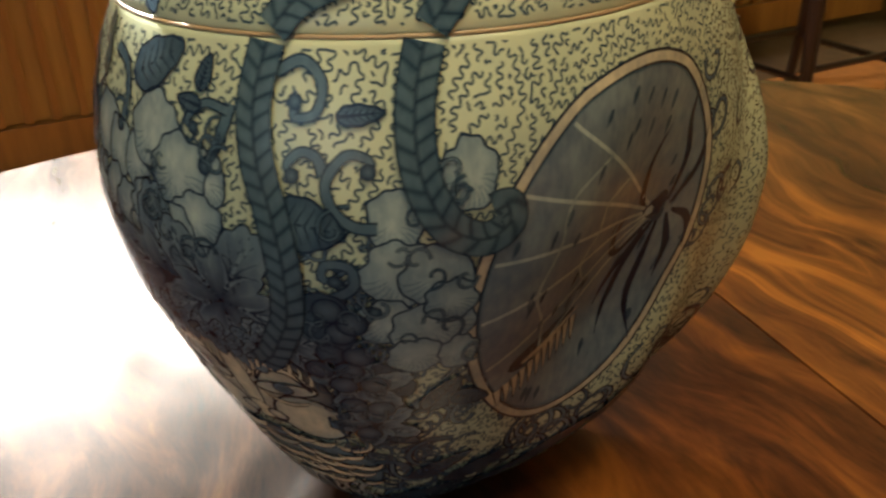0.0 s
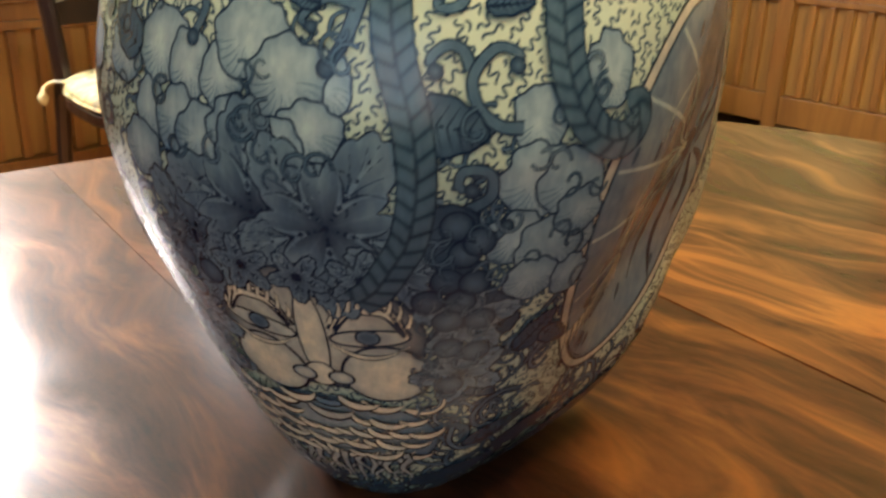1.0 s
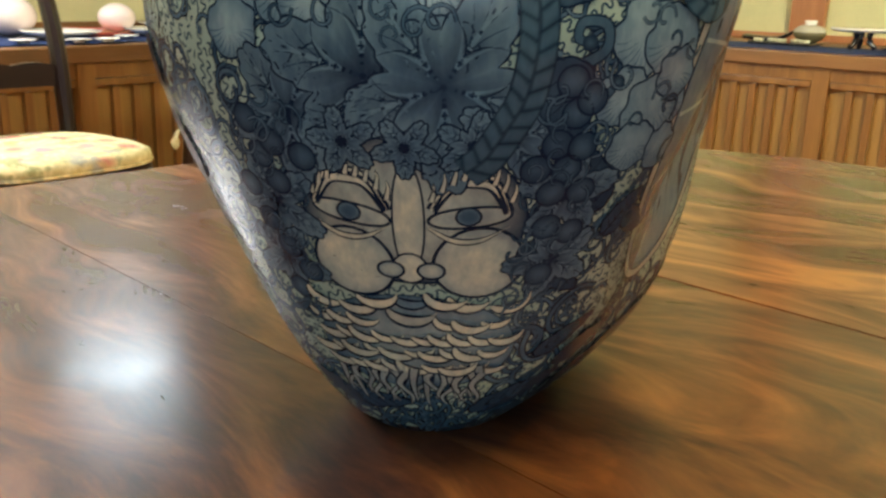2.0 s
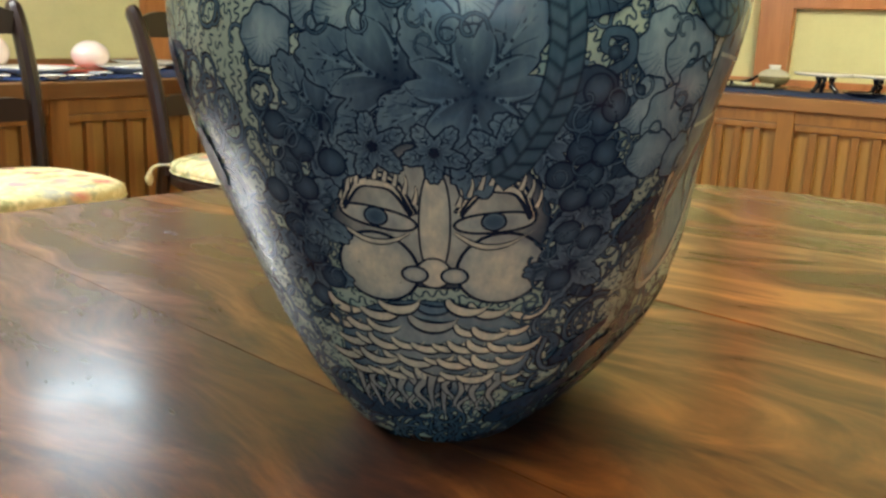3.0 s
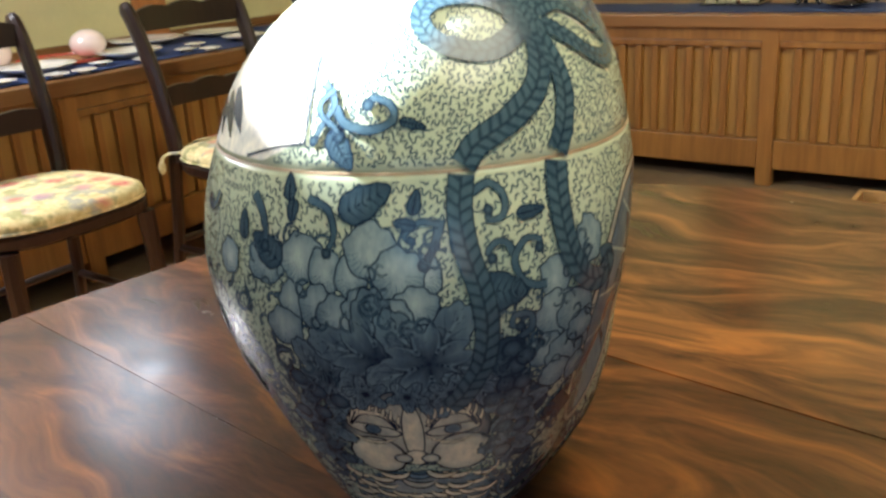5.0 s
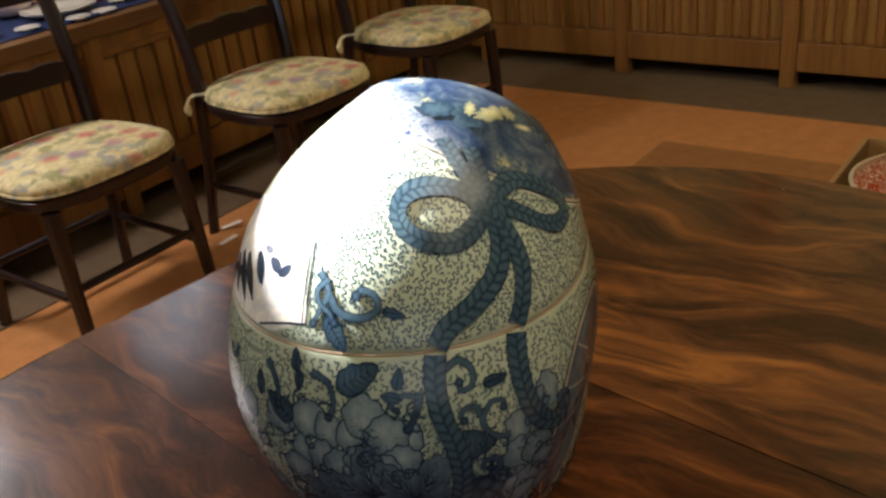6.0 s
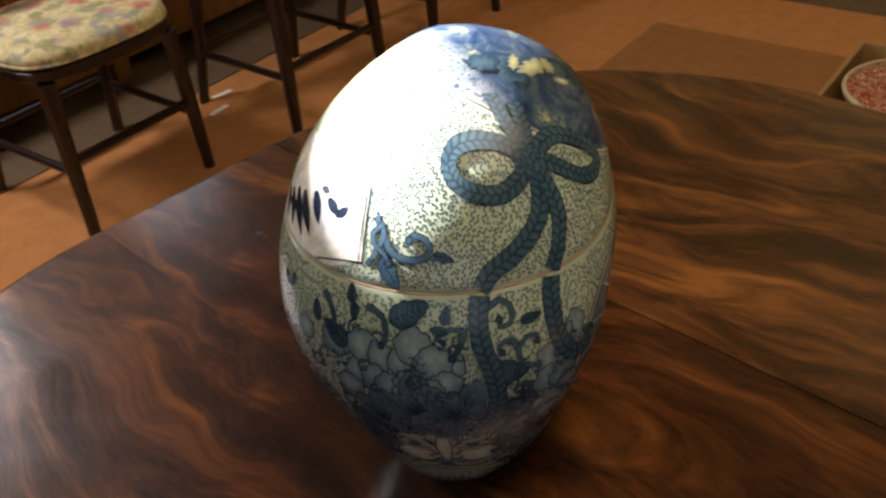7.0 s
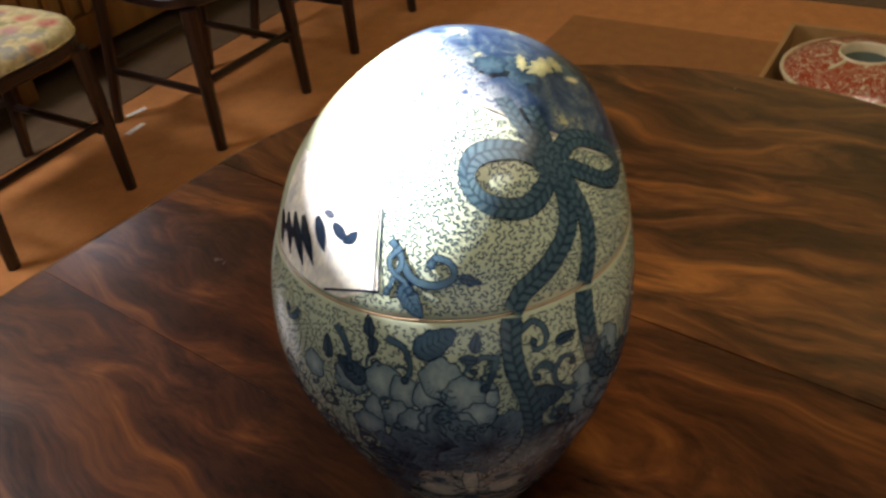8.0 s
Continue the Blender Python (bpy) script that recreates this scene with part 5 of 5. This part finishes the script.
for nm, a in (("side_panel", (-BW / 2, -BW / 2 + BT, -BD / 2, BD / 2)), ("side_panel", (BW / 2 - BT, BW / 2, -BD / 2, BD / 2)), ("end_panel", (-BW / 2 + BT, BW / 2 - BT, -BD / 2, -BD / 2 + BT)), ("end_panel", (-BW / 2 + BT, BW / 2 - BT, BD / 2 - BT, BD / 2))):
    part(nm, boxed(*a, 0.0085, BH, bevel=0.0012), M_BOX, crate)
M_CREAM = plain("cream_rim_glaze", (0.58, 0.48, 0.28), 0.25, 0, 0.12, 40, 0.01, 0.4)
M_REDVASE, t, b = nodes("red_scrolls")
vec = coords(t)
nz = noise_tex(t, vec, 62, 0.5, 0.5, 2.2)
dd = t.nodes.new("ShaderNodeMath")
dd.operation = "SUBTRACT"
dd.inputs[1].default_value = 0.5
t.links.new(nz, dd.inputs[0])
aa = t.nodes.new("ShaderNodeMath")
aa.operation = "ABSOLUTE"
t.links.new(dd.outputs[0], aa.inputs[0])
c = ramp(t, aa.outputs[0], [(0.020, (0.58, 0.44, 0.28)), (0.036, (0.29, 0.050, 0.017))])
c = mixed(t, ramp(t, noise_tex(t, vec, 30, 2), [(0.60, (0, 0, 0)), (0.68, (0.4, 0.4, 0.4))]), c, (0.50, 0.28, 0.17))
t.links.new(c, b.inputs["Base Color"])
b.inputs["Roughness"].default_value, b.inputs["Coat Weight"].default_value = 0.25, 0.5
M_TEAL = plain("dark_teal_glaze", (0.03, 0.06, 0.055), 0.3, 0, 0.3, 30)
vase = thing("red_vase", ROOM @ pose(1.125, -0.126, STOOL_Z + 0.0085), "squat red porcelain vase with cream scrolls and a cream neck ring", "vase")
part("body", lathe([(0.0, 0.0), (0.065, 0.0), (0.10, 0.03), (0.124, 0.072), (0.129, 0.086), (0.125, 0.096), (0.100, 0.109), (0.068, 0.117), (0.042, 0.121)], 72), M_REDVASE, vase, smooth=True)
part("rim", sweep([(0.1275 * math.cos(2 * math.pi * k / 60), 0.1275 * math.sin(2 * math.pi * k / 60), 0.0925) for k in range(61)], 0.0040, 8), M_CREAM, vase, "cream outer rim")
part("neck", lathe([(0.044, 0.1195), (0.0435, 0.1240), (0.0405, 0.1250), (0.0385, 0.1215), (0.0380, 0.10)], 48), M_CREAM, vase, "cream neck ring", smooth=True)
part("inside", lathe([(0.0379, 0.108), (0.0, 0.106)], 48), M_TEAL, vase, "dark teal hollow")
for k in range(4):
    a = math.pi / 2 * k + 0.95
    part("spoke", sweep([(0.044 * math.cos(a), 0.044 * math.sin(a), 0.1215), (0.078 * math.cos(a), 0.078 * math.sin(a), 0.1155)], 0.0036, 6, 0.4), M_CREAM, vase)

# ---- ware on the long counter ----
CZ = COUNTER_Z + 0.0058


def lobed_plate(x, y, r, label, material=M_WHITE, lift=0.018, lobes=8, group="plates on the counter", squash=1.0):
    """A shallow plate with a softly lobed, upturned rim."""
    bm_ = bmesh.new()
    n = 64
    prof = [(0.0, 0.004), (0.45, 0.004), (0.62, 0.007), (0.85, 0.5 * lift + 0.004), (1.0, lift), (0.985, lift + 0.002), (0.83, 0.5 * lift + 0.0075), (0.60, 0.0105), (0.3, 0.009), (0.0, 0.009)]
    prof = [(0.42, 0.0), (0.42, 0.0035)] + prof[1:]
    rows = []
    for f, z in prof:
        if f == 0.0:
            rows.append([bm_.verts.new((0, 0, z))])
            continue
        rows.append([bm_.verts.new((r * f * (1 + 0.035 * f * f * math.cos(lobes * 2 * math.pi * i / n)) * math.cos(2 * math.pi * i / n), squash * r * f * (1 + 0.035 * f * f * math.cos(lobes * 2 * math.pi * i / n)) * math.sin(2 * math.pi * i / n), z)) for i in range(n)])
    for a_, b2 in zip(rows, rows[1:]):
        for i in range(n):
            loop = list(dict.fromkeys((a_[i % len(a_)], a_[(i + 1) % n % len(a_)], b2[(i + 1) % n % len(b2)], b2[i % len(b2)])))
            bm_.faces.new(loop)
    bm_.faces.new(rows[0][::-1])
    bmesh.ops.recalc_face_normals(bm_, faces=bm_.faces[:])
    return tagged(part("plate", bm_, material, None, "", ROOM @ pose(x, y, CZ), True), label, "plate", group)


lobed_plate(1.24, 2.475, 0.120, "white porcelain plate with a lobed rim", M_WHITE, 0.026)
lobed_plate(1.60, 2.490, 0.112, "white porcelain plate with a lobed rim", M_WHITE, 0.026)
lobed_plate(1.90, 2.790, 0.145, "broad white porcelain plate with a lobed rim", M_WHITE, 0.024)
lobed_plate(2.21, 2.740, 0.125, "white porcelain plate with a lobed rim")
lobed_plate(2.10, 2.45, 0.085, "white porcelain plate with a lobed rim")
for x, y in ((1.205, 2.312), (1.295, 2.304), (1.425, 2.405), (1.89, 2.49), (1.81, 2.31), (1.54, 2.325), (1.76, 2.385), (2.30, 2.46), (2.44, 2.60), (0.95, 2.40), (1.06, 2.36)):
    lobed_plate(x, y, 0.040, "small white porcelain dish on the blue cloth", M_WHITE, 0.010, 6, "small dishes on the counter")
tray = thing("round_tray", ROOM @ pose(1.46, 2.675, CZ), "flat red lacquer tray under a white jar", "tray")
part("tray_body", lathe([(0.0, 0.0), (0.155, 0.0), (0.165, 0.006), (0.165, 0.014), (0.158, 0.014), (0.155, 0.008), (0.0, 0.008)], 64), M_RED, tray)


def round_jar(x, y, z, r, material, label):
    """A squat round jar with a small lidded mouth."""
    j = thing("round_jar", ROOM @ pose(x, y, z), label, "jar", "round jars on the counter")
    part("body", lathe([(0.0, 0.0)] + [(r * 1.08 * math.sin(radians(a)), r * 0.83 * (1 - math.cos(radians(a))) * 0.985) for a in range(28, 156, 8)] + [(r * 0.42, r * 1.582), (0.0, r * 1.582)], 48), material, j, smooth=True)
    part("lid", lathe([(r * 0.42, r * 1.584), (r * 0.36, r * 1.612), (r * 0.2, r * 1.632), (0.0, r * 1.638)], 32), material, j, smooth=True)
    return j


round_jar(1.525, 2.610, CZ + 0.0085, 0.058, M_PINK, "pale pink porcelain round jar on a red tray")
round_jar(1.170, 2.650, CZ, 0.078, M_PINK, "pale pink porcelain round jar on the blue cloth")

# ---- ware on the short counter ----
pot = thing("lidded_pot", ROOM @ pose(3.56, 0.925, CZ), "silver and gold glazed lidded bowl with a white knob", "bowl")
part("foot", lathe([(0.0, 0.0), (0.030, 0.0), (0.028, 0.010), (0.0, 0.010)], 40), M_GOLD, pot)
part("body", lathe([(0.026, 0.0095), (0.050, 0.018), (0.062, 0.036), (0.063, 0.048), (0.0, 0.048)], 48), M_GOLD, pot, smooth=True)
part("lid", lathe([(0.0635, 0.0485), (0.060, 0.058), (0.045, 0.070), (0.026, 0.077), (0.0, 0.078)], 48), plain("silver_glaze", (0.60, 0.57, 0.48), 0.25, 0.3, 0.2, 30), pot, smooth=True)
part("knob", lathe([(0.020, 0.077), (0.024, 0.088), (0.025, 0.093), (0.020, 0.094), (0.0, 0.090)], 32), M_WHITE, pot, smooth=True)
tray2 = thing("serving_tray", ROOM @ pose(3.46, 0.985, CZ), "black lacquer tray with small cream cups", "tray")
part("tray_body", boxed(-0.09, 0.09, -0.12, 0.12, 0.0, 0.010, bevel=0.003), M_BLACK, tray2)
M_CUP = plain("cream_glaze", (0.60, 0.55, 0.34), 0.3, 0, 0.15, 30)
for k in range(5):
    part("cup", lathe([(0.0, 0.0105), (0.016, 0.0105), (0.021, 0.022), (0.019, 0.022), (0.014, 0.0125), (0.0, 0.0125)], 24, m=pose(-0.05 + 0.03 * (k % 2), -0.09 + 0.045 * k, 0)), M_CUP, tray2, smooth=True)
ladle = thing("long_dish", ROOM @ pose(3.60, 1.085, CZ), "dark curved lacquer dish with an upturned end", "dish")
part("dish_body", sweep(smooth_line([(0.02, 0.12, 0.016), (0.0, 0.05, 0.012), (0.0, -0.02, 0.014), (-0.01, -0.07, 0.035), (-0.02, -0.105, 0.060)], 5), [0.030] * 8 + [0.030 - 0.0022 * k for k in range(13)], 12, 0.40), M_BLACK, ladle, smooth=True)


def footed_stand(p, q, r, label):
    s = thing("footed_stand", ROOM @ pose(p, q, CZ), label, "stand", "footed stands on the counter")
    part("tray_top", lathe([(0.0, 0.066), (r * 0.9, 0.066), (r, 0.072), (r, 0.078), (r * 0.97, 0.079), (0.0, 0.077)], 48), M_WHITE, s, "white glossy top")
    for k in range(3):
        a = 2 * math.pi * k / 3 + 0.4
        part("leg", sweep(smooth_line([(0.030 * math.cos(a), 0.030 * math.sin(a), 0.066), (0.026 * math.cos(a), 0.026 * math.sin(a), 0.035), (0.052 * math.cos(a), 0.052 * math.sin(a), 0.005)], 4), [0.012] * 6 + [0.009] * 3, 8), M_BLACK, s, "black curved leg", smooth=True)
    return s


footed_stand(3.42, 0.690, 0.115, "white-topped stand on three black curved legs")
footed_stand(3.52, 0.505, 0.150, "broad white-topped stand on three black curved legs")
dish = thing("black_dish", ROOM @ pose(3.32, 0.52, CZ), "small black lacquer dish on the blue cloth", "dish")
part("dish_body", lathe([(0.0, 0.0), (0.04, 0.0), (0.075, 0.014), (0.078, 0.017), (0.070, 0.017), (0.04, 0.006), (0.0, 0.005)], 40), M_BLACK, dish, smooth=True)

# ---- paper slips on the carpet ----
for x, y, tn in ((0.600, 2.095, 22), (0.655, 2.195, 8)):
    tagged(part("paper_slip", boxed(-0.036, 0.036, -0.009, 0.009, 0.0003, 0.0015), M_PAPER, None, "", pose(x, y, 0.0003, 0, 0, tn)), "small white paper slip lying on the carpet", "paper", "paper slips")
